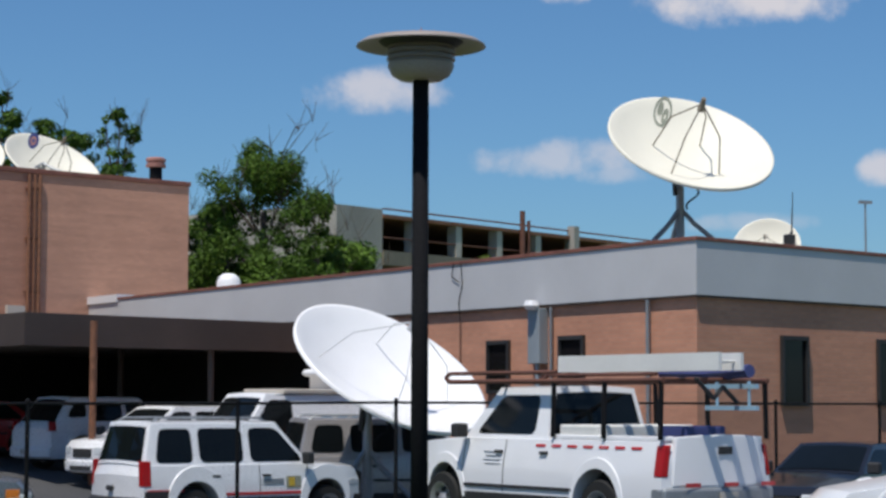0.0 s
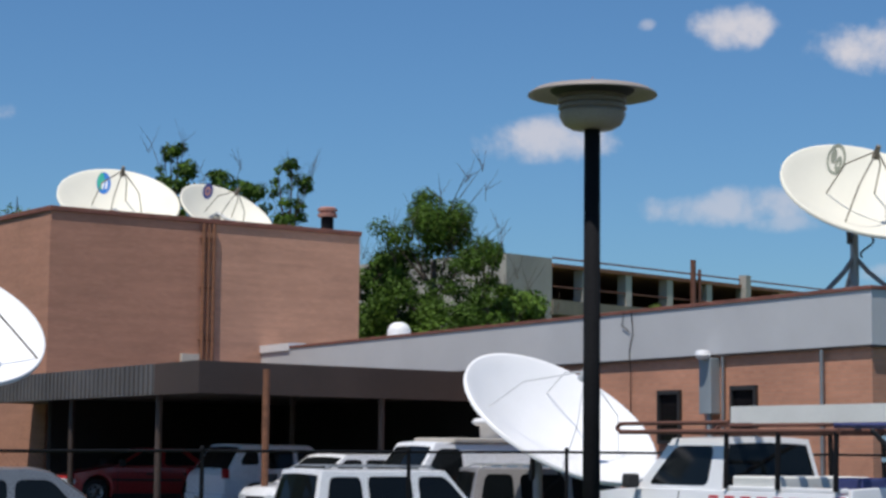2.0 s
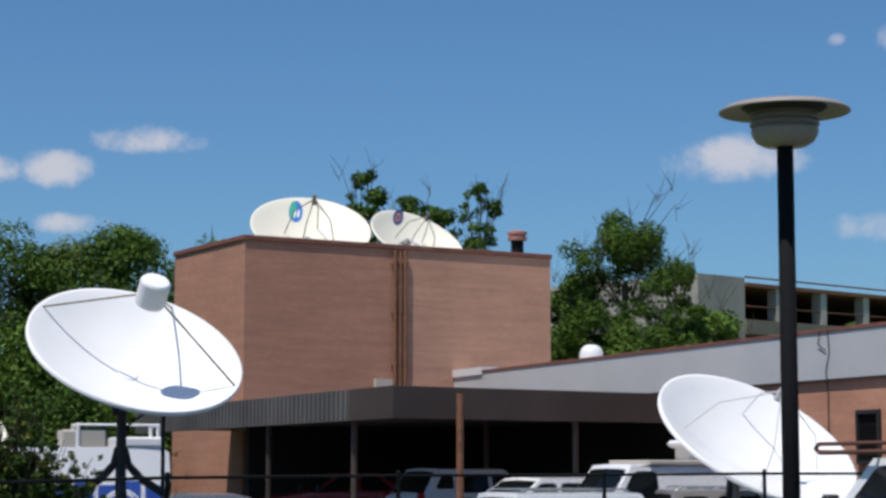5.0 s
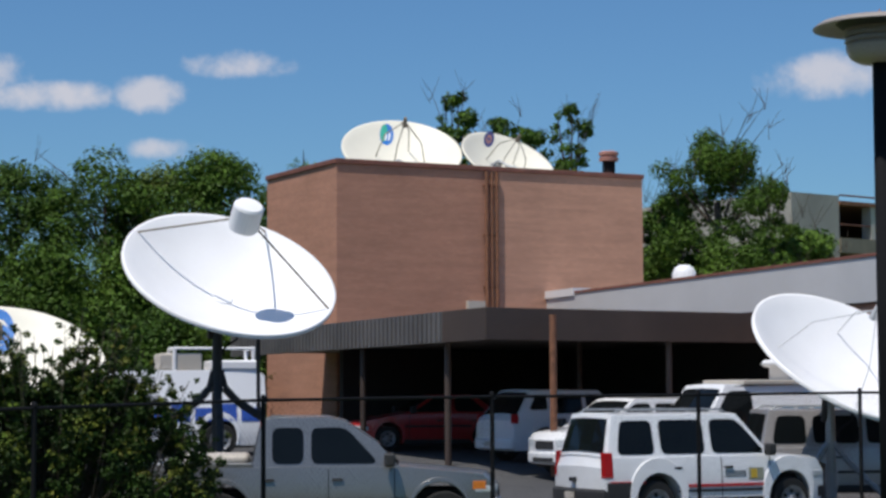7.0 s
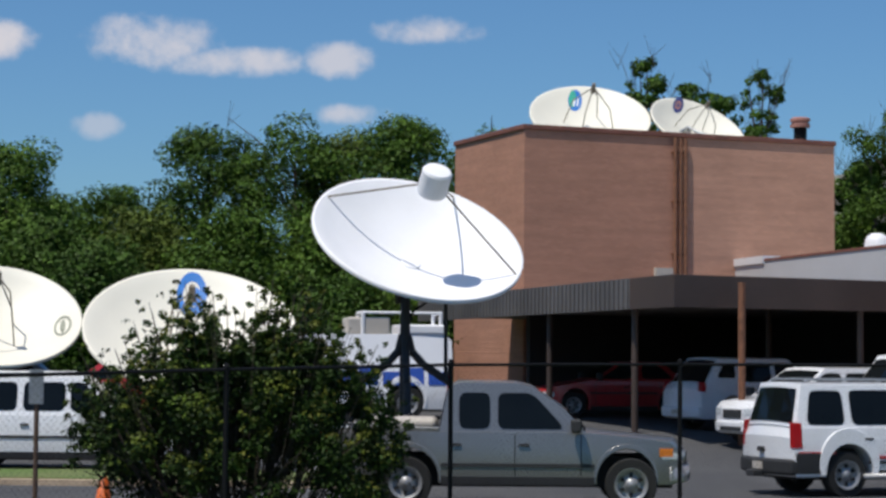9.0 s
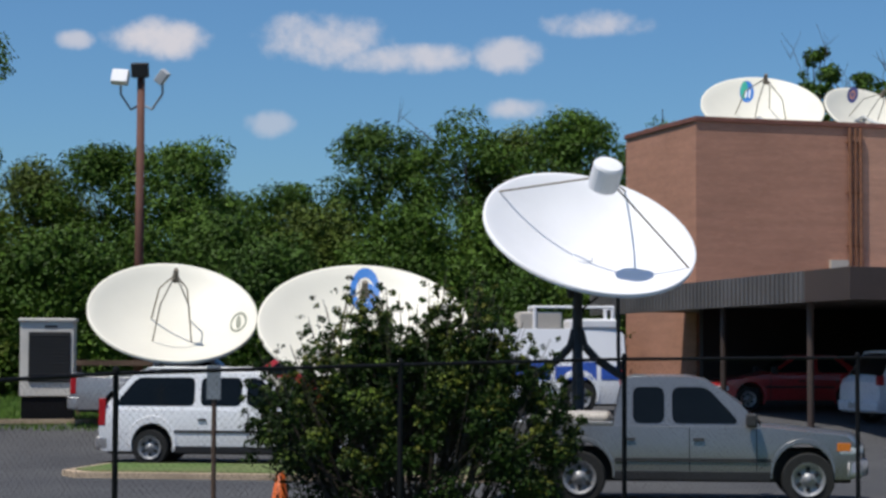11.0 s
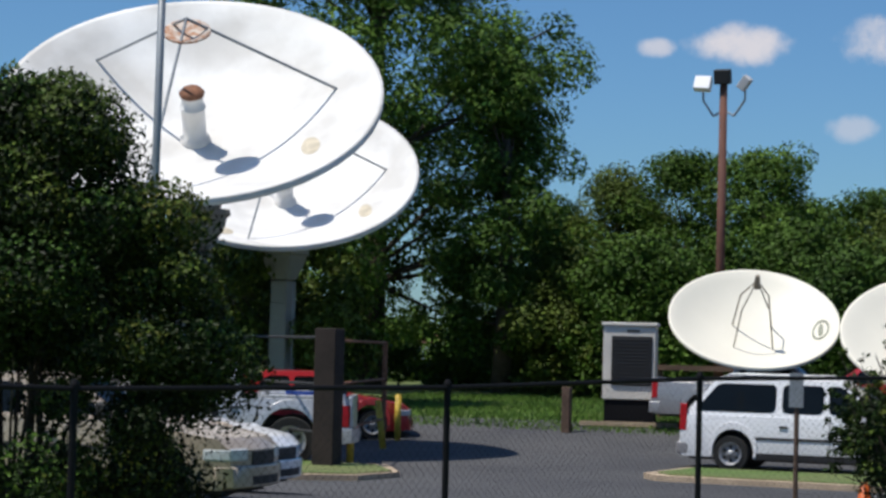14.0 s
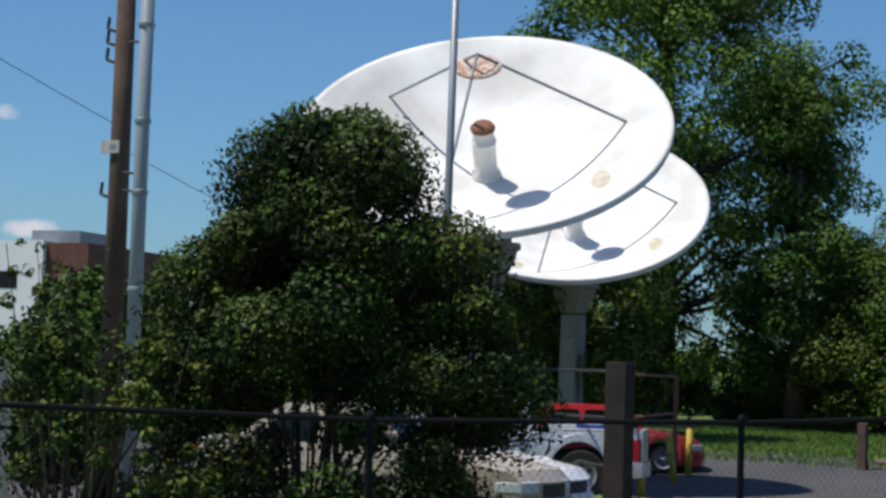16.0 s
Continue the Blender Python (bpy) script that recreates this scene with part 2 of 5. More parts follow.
def ground_z(x, y):
    return float(np.interp(y, GY, GZ))


def place(b, d, turn=0.0):
    p = at(b, d)
    return pose(p.x, p.y, ground_z(p.x, p.y), 0, 0, turn)


def part(name, bm, mat, parent=None, label="", smooth=False, bevel=0.0, kind=""):
    """Links a bmesh as one mesh object under a thing."""
    bmesh.ops.recalc_face_normals(bm, faces=bm.faces)
    me = bpy.data.meshes.new(name)
    bm.to_mesh(me)
    bm.free()
    me.materials.append(mat)
    if smooth or bevel:
        for f in me.polygons:
            f.use_smooth = True
    ob = new(name, me)
    ob.parent = parent
    if bevel:
        b = ob.modifiers.new("edge", "BEVEL")
        b.width, b.segments, b.limit_method, b.angle_limit = bevel, 3, "ANGLE", radians(30)
        b.harden_normals = True
    return tagged(ob, label=label, kind=kind)


def thing(name, m, label, category, group="", kind=""):
    ob = new(name)
    ob.matrix_world = m
    return tagged(ob, label, category, group, kind)


def box(bm, x0, x1, y0, y1, z0, z1, m=None):
    v = [bm.verts.new((x, y, z)) for x in (x0, x1) for y in (y0, y1) for z in (z0, z1)]
    for f in ((0, 1, 3, 2), (4, 6, 7, 5), (0, 4, 5, 1), (2, 3, 7, 6), (0, 2, 6, 4), (1, 5, 7, 3)):
        bm.faces.new([v[i] for i in f])
    if m is not None:
        bmesh.ops.transform(bm, matrix=m, verts=v)
    return bm


def slab(*args):
    return box(bmesh.new(), *args)


def rod(bm, a, b, r0, r1=None, sides=8):
    """A tapered round bar from a to b."""
    a, b = Vector(a), Vector(b)
    r1 = r0 if r1 is None else r1
    q = (b - a).to_track_quat("Z", "Y")
    rings = []
    for p, r in ((a, r0), (b, r1)):
        rings.append([bm.verts.new(p + q @ Vector((r * math.cos(k * math.tau / sides), r * math.sin(k * math.tau / sides), 0))) for k in range(sides)])
    for k in range(sides):
        bm.faces.new((rings[0][k], rings[0][(k + 1) % sides], rings[1][(k + 1) % sides], rings[1][k]))
    bm.faces.new(rings[0][::-1])
    bm.faces.new(rings[1])
    return bm


def bar(a, b, r0, r1=None, sides=10):
    return rod(bmesh.new(), a, b, r0, r1, sides)


def tube(points, r, sides=6):
    bm = bmesh.new()
    for a, b in zip(points, points[1:]):
        rod(bm, a, b, r, r, sides)
    return bm


def lathe(profile, sides=32, m=None):
    """Turns (radius, height) pairs round z."""
    bm = bmesh.new()
    rings = [[bm.verts.new((r * math.cos(k * math.tau / sides), r * math.sin(k * math.tau / sides), z)) for k in range(sides)] for r, z in profile]
    for a, b in zip(rings, rings[1:]):
        for k in range(sides):
            bm.faces.new((a[k], a[(k + 1) % sides], b[(k + 1) % sides], b[k]))
    bmesh.ops.remove_doubles(bm, verts=bm.verts, dist=1e-5)
    if m is not None:
        bmesh.ops.transform(bm, matrix=m, verts=bm.verts)
    return bm


def prism(outline, y0, y1, y2=None, y3=None, bm=None):
    """A side outline in x, z drawn out from y0 to y1."""
    bm = bm or bmesh.new()
    a = [bm.verts.new((x, y0, z)) for x, z in outline]
    b = [bm.verts.new((x, y1, z)) for x, z in outline]
    n = len(a)
    bm.faces.new(a)
    bm.faces.new(b[::-1])
    for k in range(n):
        bm.faces.new((a[k], b[k], b[(k + 1) % n], a[(k + 1) % n]))
    return bm


def arch(cx, r, z0, steps=8):
    """Points over a wheel opening, front to back along -x to +x."""
    a0 = math.asin(max(-1, min(1, (z0 - r * 0.92) / r)))
    return [(cx - r * math.cos(a), r * 0.92 + r * math.sin(a)) for a in [a0 + (math.pi - 2 * a0) * k / steps for k in range(steps + 1)]]


def wall_uv(ob, u_axis):
    """Metres along the wall and up, for brick courses."""
    me = ob.data
    layer = me.uv_layers.new(name="metres")
    for poly in me.polygons:
        n = poly.normal
        for li in poly.loop_indices:
            p = me.vertices[me.loops[li].vertex_index].co
            layer.data[li].uv = ((p.x if abs(n.y) >= abs(n.x) else p.y), p.z)
    return ob

# ---- ground ----


def sheet(name, x0, x1, ys, mat, label, lift=0.0, kind="structure"):
    """A strip of ground that follows the lie of the land."""
    bm = bmesh.new()
    rows = [[bm.verts.new((x, y, ground_z(x, y) + lift)) for x in (x0, x1)] for y in ys]
    for a, b in zip(rows, rows[1:]):
        bm.faces.new((a[0], a[1], b[1], b[0]))
    return tagged(part(name, bm, mat), label, "ground", kind=kind)


sheet("ground", -2500, 2500, [-1500, *GY, 4000], M["grass_ground"], "mown green grass over soil around the car park")


def polygon_sheet(name, outline, mat, label, lift, category, depth=0.0):
    """A flat-topped patch of ground cut along the breaks of slope."""
    bm = bmesh.new()
    face = bm.faces.new([bm.verts.new((x, y, 0)) for x, y in outline])
    for y in GY[1:-1]:
        bmesh.ops.bisect_plane(bm, geom=bm.verts[:] + bm.edges[:] + bm.faces[:], plane_co=(0, y, 0), plane_no=(0, 1, 0))
    for v in bm.verts:
        v.co.z = ground_z(v.co.x, v.co.y) + lift
    if depth:
        made = bmesh.ops.extrude_face_region(bm, geom=bm.faces[:])
        for v in made["geom"]:
            if isinstance(v, bmesh.types.BMVert):
                v.co.z -= depth
    return tagged(part(name, bm, mat), label, category, kind="structure")


polygon_sheet("pavement", [(-40, 20), (-11.5, 20), (-5.6, 23), (-2.4, 25.6), (2, 28.4), (6, 29.8), (12, 32.6), (40, 40), (40, 70), (-0.5, 70), (-0.5, 60), (-8, 52), (-10.5, 46.5), (-40, 44)],
              M["asphalt"], "dark grey worn asphalt car park", 0.012, "asphalt")


def island(outline, label):
    """A raised grass island with a concrete kerb."""
    polygon_sheet("kerb", outline, M["kerb"], label, 0.11, "kerb", 0.25)
    cx, cy = np.mean(outline, axis=0)
    polygon_sheet("turf", [(cx + (x - cx) * 0.95, cy + (y - cy) * 0.82) for x, y in outline], M["grass_ground"], "short grass on the traffic island", 0.13, "grass", 0.1)


island([(-9.6, 34.2), (-9.2, 33.6), (-1.5, 33.3), (-0.8, 35.2), (-1.2, 36.3), (-9.3, 36.2)], "pale concrete kerb round a grass island")
# ground out of view, added so grass throws no green light on the lamp
polygon_sheet("street", [(-40, -60), (60, -60), (60, 11.9), (-3, 11.9), (-14, 1), (-40, -5)], M["asphalt"], "unseen asphalt added round the standing point to cut green bounce light", 0.012, "road")
polygon_sheet("road", [(4.5, 12), (40, 12), (40, 36), (13, 28.8), (7.6, 26.4)], M["asphalt"], "asphalt service road outside the fence", 0.012, "road")
island([(-18.5, 29.2), (-14.6, 29.0), (-13.2, 29.9), (-13.0, 31.2), (-14.0, 33.0), (-18.5, 32.7)], "pale concrete kerb round a grass island")

# ---- the brick tower block, its carport canopy and the low wing ----
TOWER = pose(2.50, 62.22, 0, 0, 0, 22)
tower = thing("brick_building", TOWER, "tall windowless painted brick block with a rust-red coping", "building")
wall_uv(part("wall", slab(0, 5.5, 0, 5.7, 0.3, 9.23), M["brick"], tower, "dull weathered brick bay"), 0)
wall_uv(part("wall", slab(5.5, 11.38, 0, 5.7, 0.3, 9.23), M["brick_pale"], tower, "cleaner paler brick bay"), 0)
part("roof", slab(0.3, 11.1, 0.3, 5.4, 9.23, 9.27), M["concrete"], tower)
cope = bmesh.new()
box(cope, -0.05, 11.43, -0.06, 0.24, 9.23, 9.39)
box(cope, -0.05, 11.43, 5.5, 5.76, 9.23, 9.39)
box(cope, -0.06, 0.22, 0.24, 5.5, 9.23, 9.39)
box(cope, 11.18, 11.44, 0.24, 5.5, 9.23, 9.39)
part("coping", cope, M["coping"], tower, "rust-streaked red metal coping", bevel=0.02)
for dx, r in ((5.30, 0.055), (5.50, 0.04), (5.68, 0.055)):
    part("downpipe", bar((dx, -0.11, 4.2), (dx, -0.11, 9.2), r), M["rust"], tower, "rusty vertical pipe")
for z in (5.4, 7.1, 8.7):
    part("bracket", slab(5.2, 5.78, -0.06, -0.005, z, z + 0.06), M["rust"], tower)
part("junction_box", slab(4.58, 5.2, -0.16, -0.005, 4.4, 4.98), M["beige"], tower, "small pale metal box")

canopy = thing("carport", pose(4.93, 42.75, 0), "flat carport canopy with a dark metal fascia on steel posts", "carport")
part("roof", slab(0.1, 9.6, 0.12, 19.6, 3.28, 3.72), M["soffit"], canopy)
part("fascia", slab(0.0, 9.9, 0.0, 0.1, 3.16, 3.86), M["canopy"], canopy, "dark bronze metal fascia", bevel=0.01)
part("fascia", slab(0.0, 0.1, 0.1, 2.5, 3.16, 3.86), M["canopy"], canopy, "dark bronze metal fascia")
part("fascia", slab(0.0, 0.1, 2.5, 20.0, 3.16, 3.86), M["corrugated"], canopy, "ribbed grey metal fascia")
ribs = bmesh.new()
for k in range(60):
    box(ribs, -0.05, 0.0, 2.55 + k * 0.29, 2.65 + k * 0.29, 3.17, 3.85)
part("rib", ribs, M["corrugated"], canopy)
for px, py, mat in ((1.54, -0.45, "rust"), (0.35, 2.97, "canopy"), (0.35, 8.76, "canopy"), (5.2, 5.0, "canopy"), (5.2, 0.3, "canopy")):
    part("post", bar((px, py, 0.2), (px, py, 3.7 if py < 0 else 3.28), 0.085, sides=12), M[mat], canopy, "rusty round steel post" if mat == "rust" else "dark steel post")
# added wall that closes the carport against light from behind, coloured near-black
part("back_wall", slab(1.35, 9.4, 13.0, 13.3, 0.0, 3.28), M["inner"], canopy, "added near-black wall that darkens the carport")
part("side_wall", slab(9.1, 9.4, 0.6, 12.98, 0.0, 3.28), M["inner"], canopy, "near-black inner wall, coloured as shade")


def sheared(root, front, side):
    """Sets a thing's front and side at their own bearings: front turned left of +x, side left of +y."""
    a, b = radians(front), radians(side)
    m = Matrix(((math.cos(a), -math.sin(b), 0, 0), (math.sin(a), math.cos(b), 0, 0), (0, 0, 1, 0), (0, 0, 0, 1)))
    for ob in root.children_recursive:
        ob.data.transform(m)


# neither front meets its side at a right angle
sheared(canopy, 27.0, 16.6)

wing = thing("low_building", pose(17.02, 35.42, 0), "single-storey orange brick wing with a deep grey fascia", "building")
wall_uv(part("wall", slab(0.0, 0.3, 0.3, 31.2, -0.1, 4.12), M["brick_low"], wing), 0)
wall_uv(part("wall", slab(0.0, 26.0, 0.0, 0.3, -0.1, 4.12), M["brick_low"], wing), 0)
wall_uv(part("wall", slab(25.7, 26.0, 0.3, 31.2, -0.1, 4.12), M["brick_low"], wing), 0)
wall_uv(part("wall", slab(0.3, 25.7, 30.9, 31.2, -0.1, 4.12), M["brick_low"], wing), 0)
part("roof", slab(0.2, 25.8, 0.2, 31.0, 4.9, 5.0), M["concrete"], wing, "pale flat roof")
part("fascia", slab(-0.10, 0.1, -0.10, 31.2, 4.10, 5.16), M["fascia"], wing, "grey metal fascia panel")
part("fascia", slab(0.1, 26.4, -0.102, 0.1, 4.10, 5.16), M["fascia"], wing, "grey metal fascia panel")
part("soffit", slab(-0.09, 26.3, -0.09, 31.1, 4.06, 4.098), M["canopy"], wing, "dark soffit edge")
part("coping", slab(-0.13, 0.14, -0.13, 31.2, 5.16, 5.24), M["coping"], wing, "rust-red coping", bevel=0.01)
part("coping", slab(0.14, 26.4, -0.13, 0.14, 5.16, 5.24), M["coping"], wing, "rust-red coping", bevel=0.01)
part("flashing", slab(-0.16, 0.5, 28.2, 31.15, 5.10, 5.34), M["white_car"], wing, "white sheet flashing")


def wall_window(px, py, z0, w, h, face):
    """A dark window set in a projecting metal frame; face 0 looks along -x, 1 along -y."""
    bm = bmesh.new()
    for a, b, c, d in ((-w / 2 - 0.07, -w / 2, z0, z0 + h), (w / 2, w / 2 + 0.07, z0, z0 + h), (-w / 2 - 0.07, w / 2 + 0.07, z0 + h, z0 + h + 0.09), (-w / 2 - 0.07, w / 2 + 0.07, z0 - 0.07, z0)):
        box(bm, a, b, -0.10, -0.004, c, d)
    pane = slab(-w / 2, w / 2, -0.03, -0.006, z0, z0 + h)
    turn = pose(px, py, 0, 0, 0, -90 if face == 0 else 0)
    for b in (bm, pane):
        bmesh.ops.transform(b, matrix=turn, verts=b.verts)
    me = bpy.data.meshes.new("window")
    bm.to_mesh(me)
    bm.free()
    me.materials.append(M["trim"])
    win = new("window", me)
    win.parent = wing
    part("pane", pane, M["window"], win, "dark tinted glass")


wall_window(0, 6.87, 2.25, 0.74, 1.03, 0)
wall_window(0, 4.09, 2.32, 0.76, 1.0, 0)
wall_window(3.1, 0, 2.0, 0.76, 1.28, 1)
wall_window(6.5, 0, 2.0, 0.76, 1.28, 1)
part("meter_box", slab(-0.30, -0.004, 4.98, 5.42, 2.82, 4.02), M["box_grey"], wing, "grey enamel electrical box", bevel=0.015)
part("conduit", bar((-0.16, 5.2, 1.2), (-0.16, 5.2, 2.82), 0.06), M["box_grey"], wing, "grey conduit")
part("conduit", bar((-0.10, 4.78, 1.4), (-0.10, 4.78, 4.04), 0.035), M["steel"], wing)
part("weather_cap", lathe([(0.0, 3.98), (0.16, 3.96), (0.2, 3.85), (0.12, 3.76), (0, 3.75)], 12, pose(-0.36, 5.2, 0.22)), M["white_car"], wing, "white weather cap")
part("conduit", bar((-0.12, 1.42, 0.2), (-0.12, 1.42, 4.05), 0.045), M["steel"], wing, "pale vertical conduit")
part("cable", tube([(-0.14, 8.3, 5.2), (-0.13, 8.25, 4.7), (-0.13, 8.4, 4.3), (-0.08, 8.4, 3.9), (-0.04, 8.45, 2.6)], 0.012), M["black"], wing, "hanging black cable")
part("cable", tube([(-0.14, 8.6, 5.2), (-0.14, 8.7, 4.9), (-0.13, 8.4, 4.75)], 0.012), M["black"], wing)

sheared(wing, 25.0, 14.0)

vent = thing("roof_vent", TOWER @ pose(10.62, 0.9, 9.27), "round roof vent with a terracotta louvred cap", "roof vent")
part("pipe", bar((0, 0, 0), (0, 0, 0.66), 0.22, sides=16), M["black"], vent)
part("cap", lathe([(0, 0.64), (0.33, 0.64), (0.34, 0.74), (0.29, 0.76), (0.29, 0.83), (0.34, 0.85), (0.34, 0.93), (0.24, 0.98), (0, 1.0)], 20), M["pink"], vent, "terracotta louvred cap")

dome = thing("roof_dome", pose(12.33, 56.7, 5.0), "small white domed roof ventilator", "roof vent")
part("dome", lathe([(0, 0.64), (0.14, 0.68), (0.27, 0.60), (0.34, 0.46), (0.36, 0.2), (0.38, 0.0), (0, 0)], 20), M["white_dish"], dome, smooth=True)
part("base", slab(-0.40, 0.40, -0.40, 0.40, 0.0, 0.08), M["white_dish"], dome)


def rooftop_mast(m, h, label):
    mast = thing("roof_mast", m, label, "antenna")
    part("pole", bar((0, 0, 0), (0, 0, h), 0.03, 0.02), M["steel"], mast)
    part("head", slab(-0.16, 0.16, -0.05, 0.05, h, h + 0.07), M["steel"], mast)
    part("base", slab(-0.12, 0.12, -0.12, 0.12, 0, 0.03), M["steel"], mast)


rooftop_mast(pose(24.3, 41.4, 5.0), 1.7, "thin steel lightning mast on the flat roof")
aerial = thing("roof_aerial", pose(21.4, 39.7, 5.0), "dark whip aerial with a bracket on the flat roof", "antenna")
part("whip", bar((0, 0, 0), (0.06, 0, 1.7), 0.03, 0.008), M["trim"], aerial)
part("bracket", slab(-0.14, 0.08, -0.1, 0.1, 0, 0.75), M["trim"], aerial, bevel=0.03)
part("arm", bar((-0.3, 0, 0.3), (0.02, 0, 0.8), 0.025), M["trim"], aerial)
stub = thing("roof_aerial", TOWER @ pose(0.3, 3.3, 9.27), "thin whip aerial on the block's roof", "antenna")
part("whip", bar((0, 0, 0), (0, 0, 0.75), 0.03, 0.012), M["trim"], stub)

# ---- the parking garage behind ----
garage = thing("parking_garage", pose(26.6, 97.0, 0.78, 0, 0, 33), "distant concrete parking garage with open decks and rusty rails", "garage")
part("wall", slab(0, 3.6, 0.0, 14, 0, 11.2), M["concrete"], garage, "bare concrete stair wall")
for z in (8.3, 5.0, 1.7):
    part("deck", slab(3.6, 48, -0.1, 16, z, z + 0.75), M["rust_strut"], garage, "concrete deck edge")
part("deck", slab(3.6, 48, -0.1, 16, 10.75, 10.95), M["rust"], garage, "rust-brown roof edge")
# near-black to paint the deep shade behind the open decks
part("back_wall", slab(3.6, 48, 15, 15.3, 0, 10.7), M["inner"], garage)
for k in range(12):
    x = 6.1 + k * 3.7
    part("column", slab(x, x + 0.5, 0.0, 0.6, 0, 10.75), M["beige"], garage, "tan concrete column")
for z in (9.75, 11.25):
    part("rail", bar((3.7, 0.05, z), (48, 0.05, z), 0.05, sides=6), M["redwood"], garage, "rusty pipe rail")
part("pipe", bar((15.5, -0.3, 9), (15.5, -0.3, 12.0), 0.16), M["redwood"], garage, "red-brown standpipe")
part("pipe", bar((16.1, -0.3, 9), (16.1, -0.3, 11.5), 0.1), M["redwood"], garage)
part("pier", slab(20.5, 21.0, -0.4, 0.1, 9, 11.5), M["concrete"], garage)

# ---- satellite dishes ----


def bowl(radius, depth, thick, rings=10, sides=56):
    """A parabolic reflector with a rolled rim and a back skin."""
    prof = [(max(1e-4, radius * k / rings), depth * (k / rings) ** 2) for k in range(rings + 1)]
    prof += [(radius + thick * 0.7, depth + thick * 0.2), (radius + thick * 0.7, depth - thick)]
    front = lathe(prof, sides)
    return front


def back_skin(radius, depth, thick, sides=56):
    return lathe([(max(1e-4, radius * k / 8), depth * (k / 8) ** 2 - thick) for k in range(9)], sides)


def patch_on(radius, depth, cx, cy, rx, ry, lift=0.012, inner=0.0):
    """A decal that follows the curve of the reflector."""
    bm = bmesh.new()
    rings = []
    for q in (inner, 0.5 + inner / 2, 1.0):
        ring = []
        for k in range(24):
            x, y = cx + rx * q * math.cos(k * math.tau / 24), cy + ry * q * math.sin(k * math.tau / 24)
            ring.append(bm.verts.new((x, y, depth * (x * x + y * y) / radius ** 2 + lift)))
        rings.append(ring)
    for a, b in zip(rings, rings[1:]):
        for k in range(24):
            bm.faces.new((a[k], a[(k + 1) % 24], b[(k + 1) % 24], b[k]))
    return bm


def dish(b, e, d, size, tip, lean, paint, label, base_z, kind="ground", depth=0.16, focus=0.43, strut_at=0.45, logo=None, feed="horn", spin=75.0, struts=4, angles=()):
    """A dish whose bowl centre lies at bearing b, height angle e and distance d. tip: the angle between its axis and the line
    of sight; lean: how far the axis leans to the right."""
    c = at(b, d, EYE + d * math.tan(radians(e)))
    sight = (c - Vector((0, 0, EYE))).normalized()
    right = sight.cross(Vector((0, 0, 1))).normalized()
    up = right.cross(sight)
    n = (-sight * math.cos(radians(tip)) + (up * math.cos(radians(lean)) + right * math.sin(radians(lean))) * math.sin(radians(tip))).normalized()
    lean_up = up * math.cos(radians(lean)) + right * math.sin(radians(lean))
    y_axis = (lean_up - n * lean_up.dot(n)).normalized()
    x_axis = y_axis.cross(n)
    turn = Matrix((x_axis, y_axis, n)).transposed().to_4x4()
    R, dep, th = size / 2, size * depth, size * 0.018
    local = Matrix.Translation(Vector((0, 0, c.z - base_z))) @ turn @ Matrix.Translation((0, 0, -dep))
    root = thing("satellite_dish", Matrix.Translation((c.x, c.y, base_z)), label, "satellite dish", "satellite dishes")

    def add(name, bm, mat, text="", smooth=False, parent=root):
        bmesh.ops.transform(bm, matrix=local, verts=bm.verts)
        return part(name, bm, M[mat], parent, text, smooth)

    add("reflector", bowl(R, dep, th), paint, "", True)
    add("back", back_skin(R, dep, th), "dish_back", "grey ribbed back of the reflector", True)
    top = size * focus
    pale = paint == "white_dish" and feed == "horn"
    grey = "fascia" if pale else "rust_strut" if kind != "uplink" else "steel"
    for k in range(struts):
        a = radians(angles[k] if angles else spin + 360 / struts * k)
        rr = R * strut_at
        foot = Vector((rr * math.cos(a), rr * math.sin(a), dep * strut_at ** 2 - 0.01))
        elbow = Vector((rr * math.cos(a) * 0.72, rr * math.sin(a) * 0.72, top * 0.62))
        w = size * (0.0028 if pale else 0.0048 if kind != "uplink" else 0.0042)
        add("strut", tube([foot, elbow, (0, 0, top)] if struts == 4 and kind != "uplink" else [foot, (0, 0, top)], w), grey, "thin feed support strut")
    if feed == "horn":
        add("feed", bar((0, 0, top - size * 0.05), (0, 0, top + size * 0.035), size * 0.022, size * 0.014), grey, "small feed horn")
    elif feed == "drum":
        add("feed", lathe([(0, top - 0.24), (0.24, top - 0.24), (0.26, top - 0.2), (0.26, top + 0.2), (0.23, top + 0.24), (0, top + 0.25)], 24), paint, "white feed drum")
        add("hub", lathe([(0, 0.03), (0.16, 0.03), (0.18, 0.012)], 20), paint)
    else:
        add("feed_cone", lathe([(0.30, 0), (0.30, 0.1), (0.235, 0.12), (0.235, 0.78), (0.255, 0.79), (0.255, 0.84), (0.22, 0.85), (0.22, 1.10)], 24), "old_dish", "white feed cone", True)
        add("feed_cap", lathe([(0, 1.24), (0.2, 1.22), (0.26, 1.14), (0.25, 1.10), (0, 1.09)], 20), "rust", "rusty feed cap", True)
        add("subreflector", lathe([(0, top - 0.36), (0.25, top - 0.34), (0.46, top - 0.26), (0.47, top - 0.30), (0.25, top - 0.42), (0, top - 0.46)], 28), "rusty_logo", "peeling rust-stained subreflector", True)
    if logo:
        for k, (cx, cy, rx, ry, mat, inner) in enumerate(logo):
            add("decal", patch_on(R, dep, cx * R, cy * R, rx * R, ry * R, 0.008 + 0.004 * k, inner), mat, "painted round emblem")
    back = local @ Vector((0, 0, -th))
    knee = local @ Vector((0, 0, -size * 0.11))
